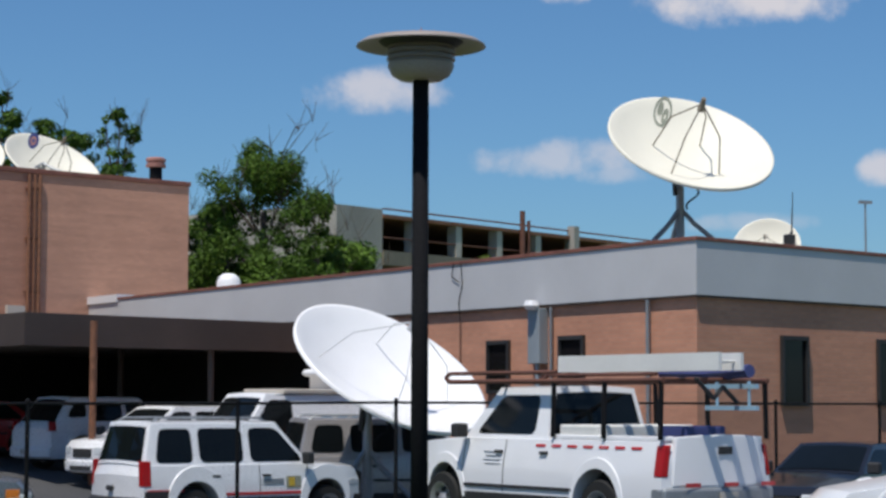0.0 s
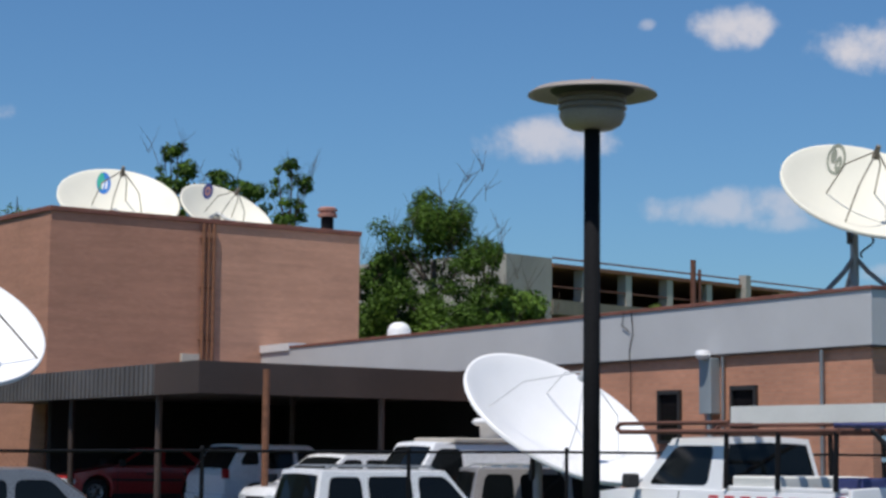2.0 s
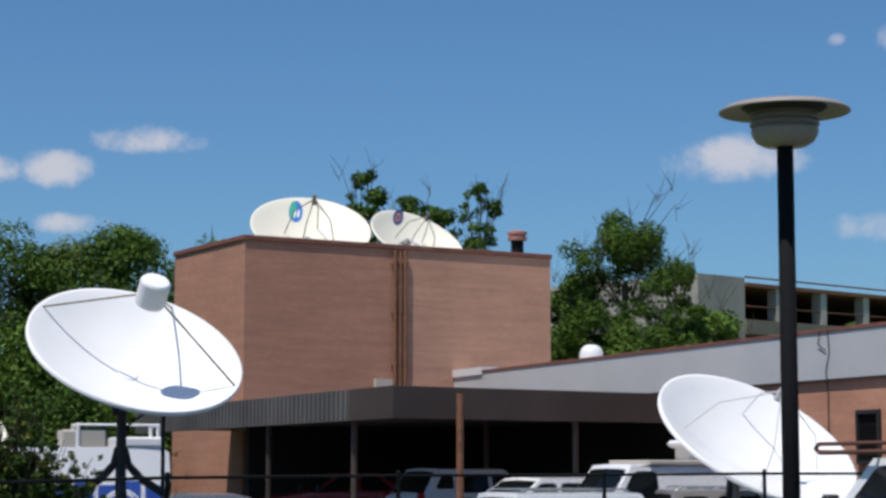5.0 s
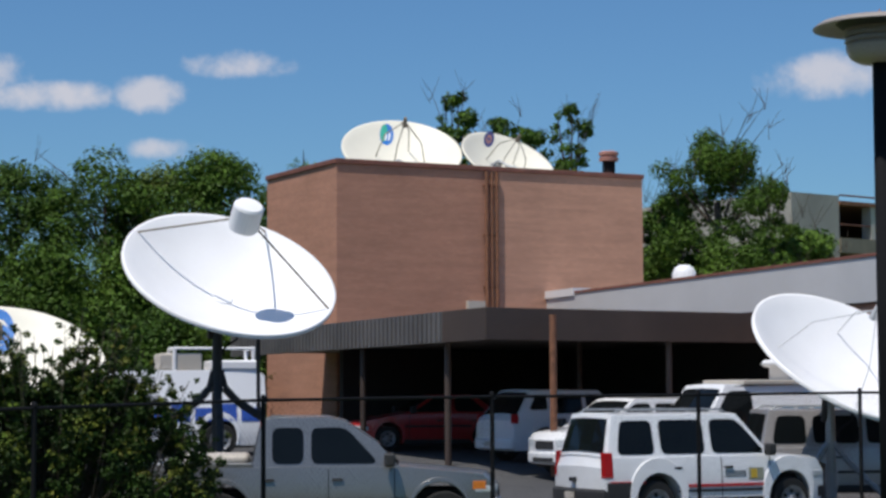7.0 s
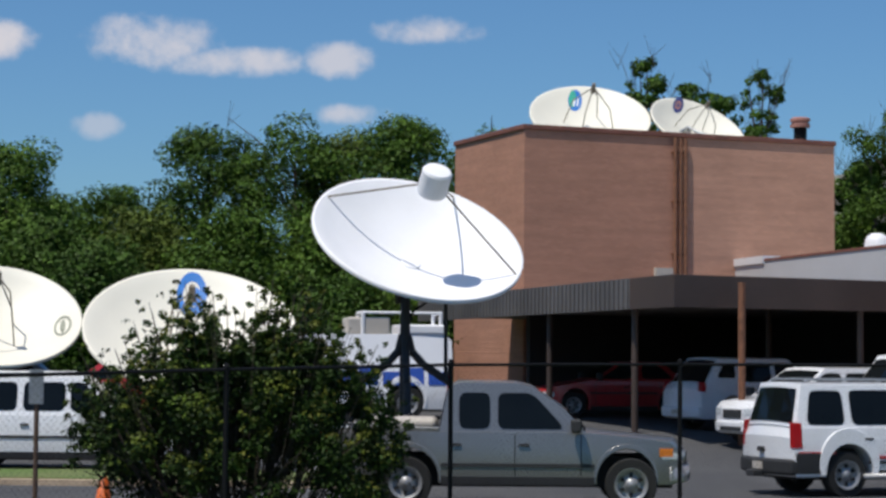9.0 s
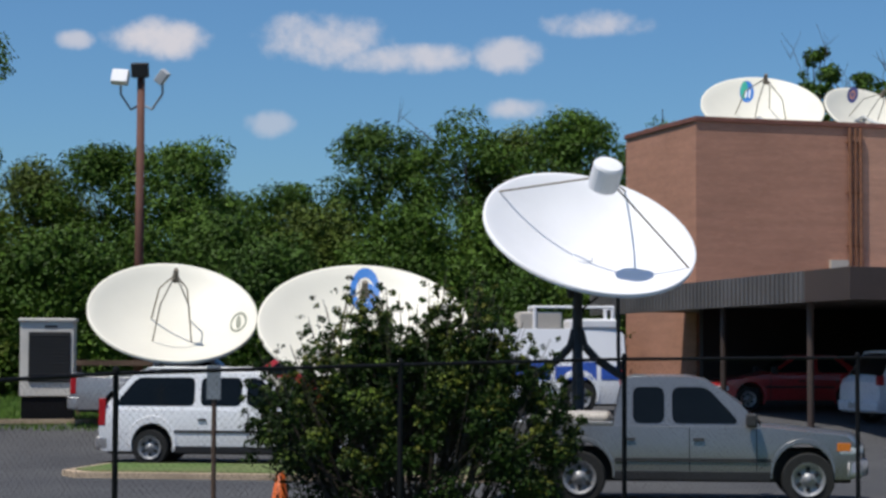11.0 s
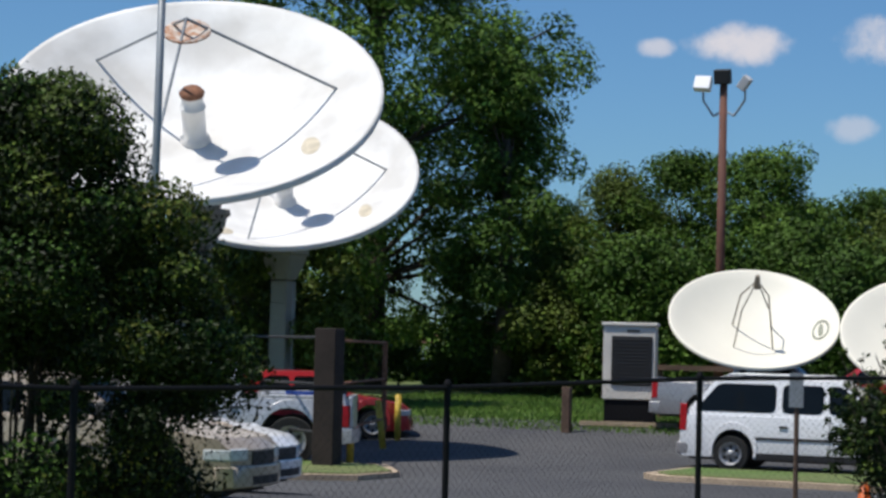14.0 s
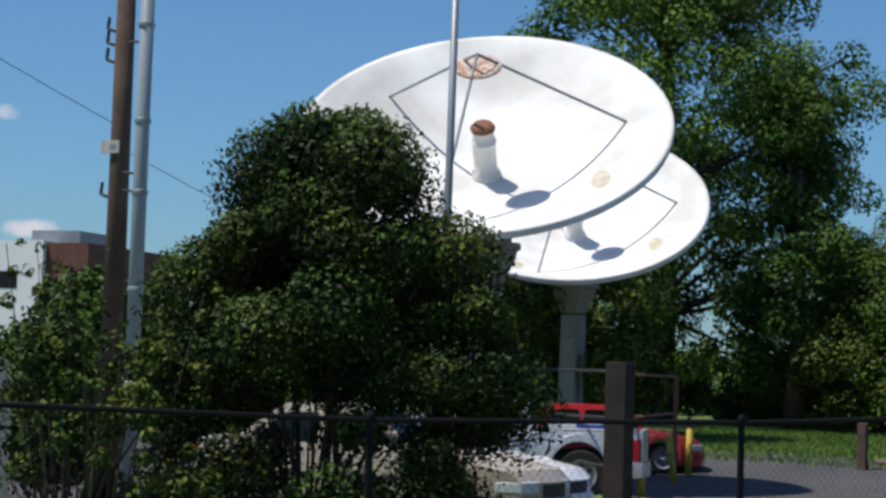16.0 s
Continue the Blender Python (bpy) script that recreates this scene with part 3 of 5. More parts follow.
    if kind == "uplink":
        part("yoke", tube([back + Vector((0.0, 0, 0)), knee], size * 0.10, 8), M["dish_back"], root, "grey steel yoke")
        head = Vector((knee.x, knee.y, knee.z - size * 0.09))
        part("yoke_arm", tube([knee, head], size * 0.075, 4), M["dish_back"], root)
        part("collar", lathe([(0, head.z), (0.70, head.z), (0.72, head.z - 0.14), (0.64, head.z - 0.18), (0.60, head.z - 0.36), (0.36, head.z - 0.85), (0, head.z - 0.9)], 4, Matrix.Translation((head.x, head.y, 0)) @ pose(0, 0, 0, 0, 0, 40)), M["concrete"], root, "flared steel column head", bevel=0.02)
        part("column", lathe([(0, head.z - 0.85), (0.36, head.z - 0.9), (0.40, 0.1), (0.75, 0.1), (0.75, 0), (0, 0)], 4, Matrix.Translation((head.x, head.y, 0)) @ pose(0, 0, 0, 0, 0, 40)), M["concrete"], root, "weathered square column", bevel=0.02)
        part("ladder", tube([(head.x + 0.55, head.y - 0.5, 0.1), (head.x + 0.55, head.y - 0.5, head.z - 1.0)], 0.025), M["steel"], root)
    else:
        part("mount", tube([back, knee], size * 0.032, 10), M["steel"], root, "steel mount head")
        part("actuator", tube([back + Vector((-0.25, -0.05, -0.05)), knee + Vector((-0.12, 0, -0.35))], 0.05, 8), M["trim"], root, "dark actuator")
        hub_z = max(0.62, knee.z * (0.62 if feed == "drum" else 0.66))
        # the drum dish's mast and legs go black to paint the shade under it
        legs = M["trim"] if feed == "drum" else M["steel"]
        part("mast", bar((knee.x, knee.y, 0), knee, 0.10, 0.085, 14), legs, root, "round steel mast")
        for k in range(3):
            a = radians((192 if feed == "drum" else 200) + (82.0 * k if feed == "drum" and k < 3 else 120 * k))
            reach = 1.3
            if feed == "drum":
                bend = ((0.05, hub_z + 0.4), (0.12, hub_z + 0.12), (0.34, hub_z - 0.12), (0.8, hub_z - 0.42), (1.3, 0.05))
                part("leg", tube([(knee.x + q * math.cos(a), knee.y + q * math.sin(a), z) for q, z in bend], 0.07, 8), legs, root, "curved dark steel leg")
                continue
            part("leg", tube([(knee.x, knee.y, hub_z), (knee.x + 0.3 * math.cos(a), knee.y + 0.3 * math.sin(a), hub_z * 0.72), (knee.x + reach * math.cos(a), knee.y + reach * math.sin(a), 0.05)], 0.065 if feed == "drum" else 0.055), legs, root, "splayed steel leg")
        if feed == "drum":
            arc = [Vector((knee.x + 0.1 + 0.62 * math.sin(q), knee.y - 0.1, knee.z - 0.42 + 0.5 * math.cos(q))) for q in (0.0, 0.35, 0.7, 1.05, 1.4, 1.75)]
            part("jack_screw", tube(arc + [Vector((knee.x + 0.72, knee.y - 0.1, hub_z - 0.35))], 0.035, 8), M["trim"], root, "dark curved conduit")
        loop = [knee + Vector((0.25 + 0.16 * math.sin(k * 0.9), -0.1, -0.12 - 0.09 * k)) for k in range(7)]
        part("cable", tube(loop, 0.022), M["black"], root, "looped black cable")
    return root


ROOF_W, ROOF_T = 5.0, 9.27
dish(25.54, 7.41, 43.0, 3.57, 61.5, 17, "cream", "cream satellite dish on a tripod on the low wing's roof", ROOF_W,
     logo=[(-0.44, 0.70, 0.115, 0.22, "olive", 0.78), (-0.40, 0.66, 0.04, 0.12, "olive", 0.3), (-0.48, 0.73, 0.035, 0.1, "olive", 0.0)])
dish(27.65, 4.42, 49.0, 1.62, 35, -10, "cream", "small cream dish behind the roof edge", ROOF_W, strut_at=0.4)
dish(4.19, 7.01, 66.5, 3.97, 61.5, 6.5, "cream", "cream satellite dish with a blue-green emblem on the block's roof", ROOF_T,
     logo=[(-0.29, 0.70, 0.12, 0.21, "sky_blue", 0.0), (-0.34, 0.72, 0.06, 0.17, "green", 0.0), (-0.30, 0.66, 0.018, 0.09, "white_dish", 0.0), (-0.24, 0.68, 0.018, 0.09, "white_dish", 0.0)])
dish(7.28, 6.70, 67.0, 3.3, 65, 24, "cream", "cream satellite dish with a navy emblem on the block's roof", ROOF_T,
     logo=[(-0.55, 0.68, 0.11, 0.2, "navy", 0.0), (-0.55, 0.68, 0.06, 0.11, "pink", 0.0), (-0.55, 0.68, 0.03, 0.05, "navy", 0.0)])
dish(-0.73, 3.48, 34.6, 3.68, 59.5, 15.6, "white_dish", "white satellite dish with a feed drum on a tripod mast", ground_z(0, 34.6), focus=0.46, strut_at=0.985, feed="drum", struts=3, angles=(163, 77, -8), depth=0.15)
dish(16.94, 0.99, 36.3, 3.74, 64.7, 28, "white_dish", "white satellite dish tilted beside the parked vehicles", ground_z(0, 34.9), strut_at=0.7, spin=20)
dish(-12.65, 1.15, 44.5, 3.66, 55, 4, "cream", "cream satellite dish with a thin quad strut feed", ground_z(0, 43.4), strut_at=0.33, spin=50,
     logo=[(0.80, 0.02, 0.10, 0.2, "olive", 0.75), (0.80, 0.02, 0.03, 0.13, "olive", 0.0)])
dish(-7.22, 0.86, 43.0, 4.44, 56, 2, "cream", "cream satellite dish with a blue emblem behind the shrub", ground_z(0, 42.6), strut_at=0.33, spin=45, focus=0.36,
     logo=[(0.0, 0.76, 0.15, 0.23, "sky_blue", 0.6), (0.03, 0.74, 0.07, 0.1, "sky_blue", 0.0)])
dish(-28.87, 7.10, 40.0, 7.48, 59.1, -6.1, "old_dish", "huge weathered white uplink dish with a feed cone", ground_z(0, 35), kind="uplink", focus=0.378, strut_at=0.8, feed="cone", depth=0.15, spin=10, struts=3,
     logo=[(0.60, -0.36, 0.05, 0.12, "stain", 0.0)])
dish(-26.18, 5.05, 54.5, 7.2, 57, -3, "old_dish", "second huge weathered white uplink dish on a concrete column", ground_z(0, 45), kind="uplink", focus=0.378, strut_at=0.8, feed="cone", depth=0.15, spin=10, struts=3,
     logo=[(0.60, -0.36, 0.05, 0.12, "stain", 0.0), (-0.5, -0.62, 0.12, 0.1, "stain", 0.0)])

# ---- street lamp, poles, fence ----
lamp = thing("street_lamp", place(17.76, 13.9), "black post lamp with a wide tan disc hood", "street lamp")
part("post", bar((0, 0, 0), (0, 0, 4.0), 0.062, 0.056, 20), M["lamp_post"], lamp, "black round steel post", smooth=True)
part("base", lathe([(0, 0.06), (0.12, 0.05), (0.13, 0), (0, 0)], 20), M["black"], lamp)
part("housing", lathe([(0.05, 3.925), (0.15, 3.93), (0.20, 3.96), (0.228, 4.01), (0.232, 4.04)], 36), M["lamp"], lamp, "tan lamp housing", smooth=True)
part("lens", lathe([(0.232, 4.04), (0.216, 4.05), (0.216, 4.06), (0.240, 4.068), (0.240, 4.082), (0.216, 4.09), (0.216, 4.10), (0.242, 4.108), (0.242, 4.122), (0.218, 4.13), (0.218, 4.14), (0.245, 4.148), (0.24, 4.16)], 36), M["lamp_green"], lamp, "ribbed lens")
part("collar", lathe([(0.24, 4.16), (0.285, 4.19), (0.30, 4.206), (0.0, 4.206)], 36), M["trim"], lamp, "dark inner collar")
part("hood", lathe([(0, 4.232), (0.25, 4.228), (0.40, 4.206), (0.447, 4.176), (0.452, 4.164), (0.44, 4.164), (0.38, 4.188), (0.28, 4.203), (0, 4.207)], 48), M["lamp"], lamp, "wide tan disc hood", smooth=True)
part("finial", bar((0, 0, 4.23), (0, 0, 4.30), 0.012, 0.003), M["pink"], lamp)

utility = thing("utility_pole", place(-39.2, 29.0), "weathered wooden utility pole with a pale tag", "utility pole")
part("pole", bar((0, 0, 0), (0.0, 0, 10.5), 0.165, 0.12, 16), M["wood"], utility, smooth=True)
part("tag", slab(-0.20, 0.12, -0.19, -0.16, 4.92, 5.1), M["beige"], utility, "pale metal tag")
part("tag_bar", slab(-0.04, 0.08, -0.194, -0.191, 4.97, 5.05), M["steel"], utility)
for z in (6.5, 6.25, 4.3, 6.7):
    part("bracket", tube([(-0.12, -0.08, z), (-0.28, -0.05, z + 0.05), (-0.26, -0.05, z + 0.22)], 0.025), M["trim"], utility, "dark line bracket")
conduit_pole = thing("steel_pole", place(-38.6, 28.0), "tall galvanised steel pole beside a wooden one", "pole")
part("pole", bar((0, 0, 0), (0, 0, 9.5), 0.105, 0.095, 16), M["box_grey"], conduit_pole, smooth=True)
for z in (1.6, 2.9, 5.25, 6.6, 4.25):
    part("band", lathe([(0.106, z), (0.118, z + 0.01), (0.118, z + 0.06), (0.106, z + 0.07)], 16), M["steel"], conduit_pole, "pale clamp band")
for z in (4.3, 4.55, 6.4):
    part("bracket", tube([(-0.05, 0, z), (-0.38, 0.1, z + 0.03)], 0.022), M["trim"], conduit_pole)
slim = thing("flag_pole", place(-29.84, 25.0), "slim grey steel pole rising behind the shrub", "pole")
part("pole", bar((0, 0, 0), (0.04, 0, 8.2), 0.055, 0.045, 12), M["steel"], slim, smooth=True)

flood = thing("light_pole", place(-13.62, 52.0), "tall red-brown pole with three floodlights", "light pole")
part("pole", bar((0, 0, 0), (0, 0, 8.72), 0.13, 0.10, 14), M["redwood"], flood, smooth=True)
# left head is white to paint the glare off its glass
for dx, tilt, mat in ((-0.52, 4, "white_dish"), (0.0, 0, "trim"), (0.58, 40, "fascia")):
    half = 0.22 if dx <= 0 else 0.12
    head = slab(-half, half, -0.12, 0.1, -0.18, 0.2)
    bmesh.ops.transform(head, matrix=pose(dx, -0.12, 8.67 + (0.15 if dx == 0 else -0.03), -22 if dx < 0 else 14, tilt, 0), verts=head.verts)
    part("floodlight", head, M[mat], flood, "boxy floodlight head", bevel=0.03)
    if dx:
        part("arm", tube([(0, 0, 7.97), (dx * 0.5, 0, 7.82), (dx, -0.05, 8.22), (dx, -0.08, 8.52)], 0.03), M["steel"], flood, "curved steel arm")

# fence line, post by post
POSTS = [(-12.2, 4.4, 1.78), (-10.6, 7.0, 1.76), (-9.4, 9.8, 1.73), (-8.0, 12.9, 1.66), (-6.4, 16.4, 1.69), (-4.9, 19.4, 1.80), (-2.35, 21.8, 1.88), (0.10, 25.0, 1.945), (3.18, 26.9, 1.97), (6.3, 28.2, 1.98),
         (9.1, 29.6, 2.0), (11.9, 31.0, 2.0), (14.7, 32.2, 2.0), (17.6, 33.3, 2.0), (20.5, 34.5, 2.0), (23.4, 35.7, 2.0)]
fence = thing("fence", Matrix(), "black chain-link fence with slim posts and a top rail", "fence")
wire = bmesh.new()
for (x, y, z) in POSTS:
    g = ground_z(x, y)
    part("post", bar((x, y, g - 0.1), (x, y, z + 0.02), 0.03, 0.03, 10), M["black"], fence, "black steel post")
    part("cap", lathe([(0, z + 0.06), (0.025, z + 0.05), (0.036, z + 0.02), (0.036, z), (0, z)], 10, Matrix.Translation((x, y, 0))), M["black"], fence)
wires = []
for (xa, ya, za), (xb, yb, zb) in zip(POSTS, POSTS[1:]):
    a, b = Vector((xa, ya, 0)), Vector((xb, yb, 0))
    part("top_rail", bar((xa, ya, za - 0.015), (xb, yb, zb - 0.015), 0.021, 0.021, 8), M["black"], fence)
    ga, gb = ground_z(xa, ya) + 0.03, ground_z(xb, yb) + 0.03
    n, along = 44, (b - a)
    L, H = along.length, za - ga
    for k in range(-28, n + 1):
        for way in (1, -1):
            s0, s1 = k * L / n, k * L / n + H
            lo, hi = max(0, s0), min(L, s1)
            if hi <= lo:
                continue
            h0, h1 = (lo - s0) / H, (hi - s0) / H
            if way < 0:
                h0, h1 = 1 - h0, 1 - h1
            wires.append((a + along * (lo / L), a + along * (hi / L), h0, h1, (ga, za, gb, zb), lo / L, hi / L))
verts, faces = [], []
for p, q, h0, h1, (ga, za, gb, zb), f0, f1 in wires:
    i = len(verts)
    for pt, h, f in ((p, h0, f0), (q, h1, f1)):
        lo, hi = ga + (gb - ga) * f, za + (zb - za) * f
        for dx, dz in ((-0.0009, -0.0009), (0.0009, -0.0009), (0.0, 0.0011)):
            verts.append((pt.x + dx, pt.y, lo + (hi - 0.03 - lo) * h + dz))
    faces += [(i, i + 1, i + 4, i + 3), (i + 1, i + 2, i + 5, i + 4), (i + 2, i, i + 3, i + 5)]
mesh = bpy.data.meshes.new("mesh_wire")
mesh.from_pydata(verts, [], faces)
mesh.materials.append(M["black"])
net = new("mesh_wire", mesh)
net.parent = fence
tagged(net, "black woven wire mesh", kind="stuff")
sign = thing("sign_post", place(-11.44, 28.5), "slim wooden post with the back of a small sign", "sign")
part("post", bar((0, 0, 0), (0, 0, 1.95), 0.035, 0.035, 8), M["wood"], sign)
part("plate", slab(-0.10, 0.10, -0.05, -0.036, 1.5, 1.98), M["steel"], sign, "grey back of a sign plate")
cone = thing("traffic_cone", place(-9.55, 27.2), "orange and white traffic cone in the grass", "traffic cone")
part("cone", lathe([(0.15, 0.03), (0.05, 0.55), (0.03, 0.56), (0, 0.56)], 16), M["orange"], cone, smooth=True)
part("base", slab(-0.19, 0.19, -0.19, 0.19, 0, 0.035), M["orange"], cone)
part("band", lathe([(0.117, 0.18), (0.083, 0.36)], 16), M["white_car"], cone, "white band")

barrier = thing("barrier_rail", pose(*at(16.6, 23.5, 0.05), 0, 0, -12), "cream painted tubular barrier rail at the roadside", "barrier")
part("rail", tube([(-0.9, 0, 0), (-0.9, 0, 0.54), (-0.84, 0, 0.60), (0.84, 0, 0.60), (0.9, 0, 0.54), (0.9, 0, 0)], 0.065, 12), M["beige"], barrier, smooth=True)
for x in (-0.9, 0.9):
    part("foot", slab(x - 0.12, x + 0.12, -0.12, 0.12, -0.02, 0.012), M["beige"], barrier)
# ---- gate, bollards, cabinet by the far lot ----
gate = thing("gate", Matrix.Translation((0, 0, 0)), "open rusty gate on a heavy dark post", "gate")
gp = at(-24.72, 35.0)
gz = ground_z(gp.x, gp.y)
part("gate_post", slab(gp.x - 0.20, gp.x + 0.20, gp.y - 0.20, gp.y + 0.20, gz - 0.05, 2.33), M["dark_wood"], gate, "heavy dark brown post", bevel=0.02)
for b, d, top, mat in ((-23.13, 43.0, 2.16, "rust"), (-27.2, 38.5, 2.2, "trim")):
    q = at(b, d)
    part("post", bar((q.x, q.y, ground_z(q.x, q.y) - 0.05), (q.x, q.y, top), 0.055), M[mat], gate, "slim steel gate post")
    for z in (top - 0.03, 1.35, 0.5):
        part("rail", bar((gp.x, gp.y, z), (q.x, q.y, z), 0.028), M[mat], gate, "thin rusty rail")
for b, d, lean in ((-23.12, 42.5, 0.14), (-24.05, 36.8, 0.0), (-22.72, 44.5, 0.0)):
    post = thing("bollard", place(b, d), "yellow painted steel bollard" if not lean else "leaning yellow painted steel bollard", "bollard", "bollards by the gate")
    part("tube", bar((0, 0, 0), (-lean, 0, 1.0), 0.07, sides=14), M["yellow"], post, smooth=True)
    part("cap", lathe([(0, 1.05), (0.05, 1.035), (0.07, 1.0)], 14, Matrix.Translation((-lean, 0, 0))), M["yellow"], post)
cab = thing("equipment_cabinet", place(-16.15, 47.5, 12), "off-white equipment cabinet with a dark louvred front, black base", "cabinet")
part("body", slab(-0.62, 0.62, 0.0, 1.0, 0.62, 2.36), M["cabinet"], cab, bevel=0.02)
part("base", slab(-0.58, 0.6, 0.04, 0.96, 0, 0.618), M["black"], cab, "black plinth")
part("roof", slab(-0.66, 0.66, -0.05, 1.05, 2.36, 2.44), M["cabinet"], cab, bevel=0.02)
panel = part("front_panel", slab(-0.42, 0.54, -0.025, -0.003, 0.95, 2.12), M["trim"], cab, "dark louvred panel")
for k in range(14):
    part("slat", slab(-0.40, 0.52, -0.045, -0.026, 0.98 + k * 0.08, 1.02 + k * 0.08), M["trim"], panel)
part("nameplate", slab(-0.06, 0.24, -0.014, -0.003, 2.22, 2.27), M["trim"], cab)
part("kerb", slab(-1.1, 1.2, -0.5, -0.3, 0, 0.1), M["kerb"], cab)
post = thing("wooden_post", place(-17.9, 46.0), "short dark wooden post in the grass", "post")
part("stake", slab(-0.10, 0.10, -0.10, 0.10, 0, 1.05), M["wood"], post, bevel=0.02)
rail = thing("wooden_rail", place(-14.3, 50.0), "low tan wooden rack behind the parked cars", "rack")
part("board", slab(-1.0, 1.0, 0, 0.1, 1.25, 1.38), M["wood"], rail, "brown board")
part("board", slab(-1.0, 1.0, 0, 0.1, 0.85, 0.95), M["wood"], rail)
for x in (-0.9, 0.9):
    part("leg", slab(x - 0.06, x + 0.06, 0.1, 0.2, 0, 1.38), M["wood"], rail)

# ---- vehicles: x forward, y to its left ----


ARCH = 1.22


def lower_outline(L, hood, deck, belt, wb, r, front_axle, nose_z, tail_z, cowl, back, clear):
    f, b = L / 2, -L / 2
    fa = f - front_axle
    ra = fa - wb
    pts = [(b, clear + 0.1), (b + 0.05, clear)]
    pts += arch(ra, r * ARCH, clear, 12)
    pts += arch(fa, r * ARCH, clear, 12)
    pts += [(f - 0.12, clear), (f, clear + 0.12), (f, nose_z), (f - 0.18, hood - 0.03), (cowl, belt), (back, belt), (b + 0.08, deck), (b, tail_z)]
    return pts, fa, ra


def wheel(parent, x, y, r, w, side):
    tyre = part("wheel", lathe([(r * 0.62, -w / 2), (r * 0.95, -w / 2), (r, -w * 0.35), (r, w * 0.35), (r * 0.95, w / 2), (r * 0.62, w / 2), (r * 0.62, -w / 2)], 28, pose(x, y, r, 90)), M["tyre"], parent, "black rubber tyre", smooth=False)
    o = side * w * 0.34
    part("rim", lathe([(0, 0.05 * side), (r * 0.16, 0.05 * side), (r * 0.2, 0.02 * side), (r * 0.48, -0.02 * side), (r * 0.60, 0.06 * side), (r * 0.64, 0.06 * side)], 24, Matrix.Translation((x, y + o, r)) @ pose(0, 0, 0, -90)), M["rim"], tyre, "silver rim", smooth=True)
    for k in range(6):
        a = k * math.tau / 6
        hole = slab(-r * 0.07, r * 0.07, -0.012, 0.012, r * 0.30, r * 0.46)
        bmesh.ops.transform(hole, matrix=Matrix.Translation((x, y + o + side * 0.012, r)) @ Matrix.Rotation(a, 4, "Y"), verts=hole.verts)
        part("spoke_gap", hole, M["tyre"], tyre)


def rounded(bm, L, W, belt):
    """Cuts bodywork into strips and swells it: ends drawn in, sides bulged, bonnet and roof crowned."""
    cuts = [((s * f * L / 2, 0, 0), (1, 0, 0)) for f in (0.3, 0.6, 0.74, 0.87, 0.95) for s in (-1, 1)]
    cuts += [((0, f * W, 0), (0, 1, 0)) for f in (-0.4, -0.22, 0, 0.22, 0.4)] + [((0, 0, z), (0, 0, 1)) for z in (0.45, 0.62, 0.8, 0.95)]
    for co, no in cuts:
        bmesh.ops.bisect_plane(bm, geom=bm.verts[:] + bm.edges[:] + bm.faces[:], plane_co=co, plane_no=no)
    for v in bm.verts:
        x, y, z = v.co
        t, q = abs(x) / (L / 2), (2 * y / W) ** 2
        nose = max(0.0, (t - 0.6) / 0.4)
        wide = (1 - (0.19 if x > 0 else 0.05) * nose ** 2) * (1 - 0.05 * ((min(z, belt) - 0.64) / 0.5) ** 2)
        v.co = (x * (1 - 0.05 * q * t), y * wide, z + 0.045 * (1 - q) * max(0.0, min(1.0, (z - 0.75) / 0.3)))
    return bm


def rounded_points(bm, L, W, belt):
    """The same swelling for small parts that need no cutting."""
    for v in bm.verts:
        x, y, z = v.co
        t, q = abs(x) / (L / 2), (2 * y / W) ** 2
        nose = max(0.0, (t - 0.6) / 0.4)
        wide = (1 - (0.19 if x > 0 else 0.05) * nose ** 2) * (1 - 0.05 * ((min(z, belt) - 0.64) / 0.5) ** 2)
        v.co = (x * (1 - 0.05 * q * t), y * wide, z + 0.045 * (1 - q) * max(0.0, min(1.0, (z - 0.75) / 0.3)))
    return bm


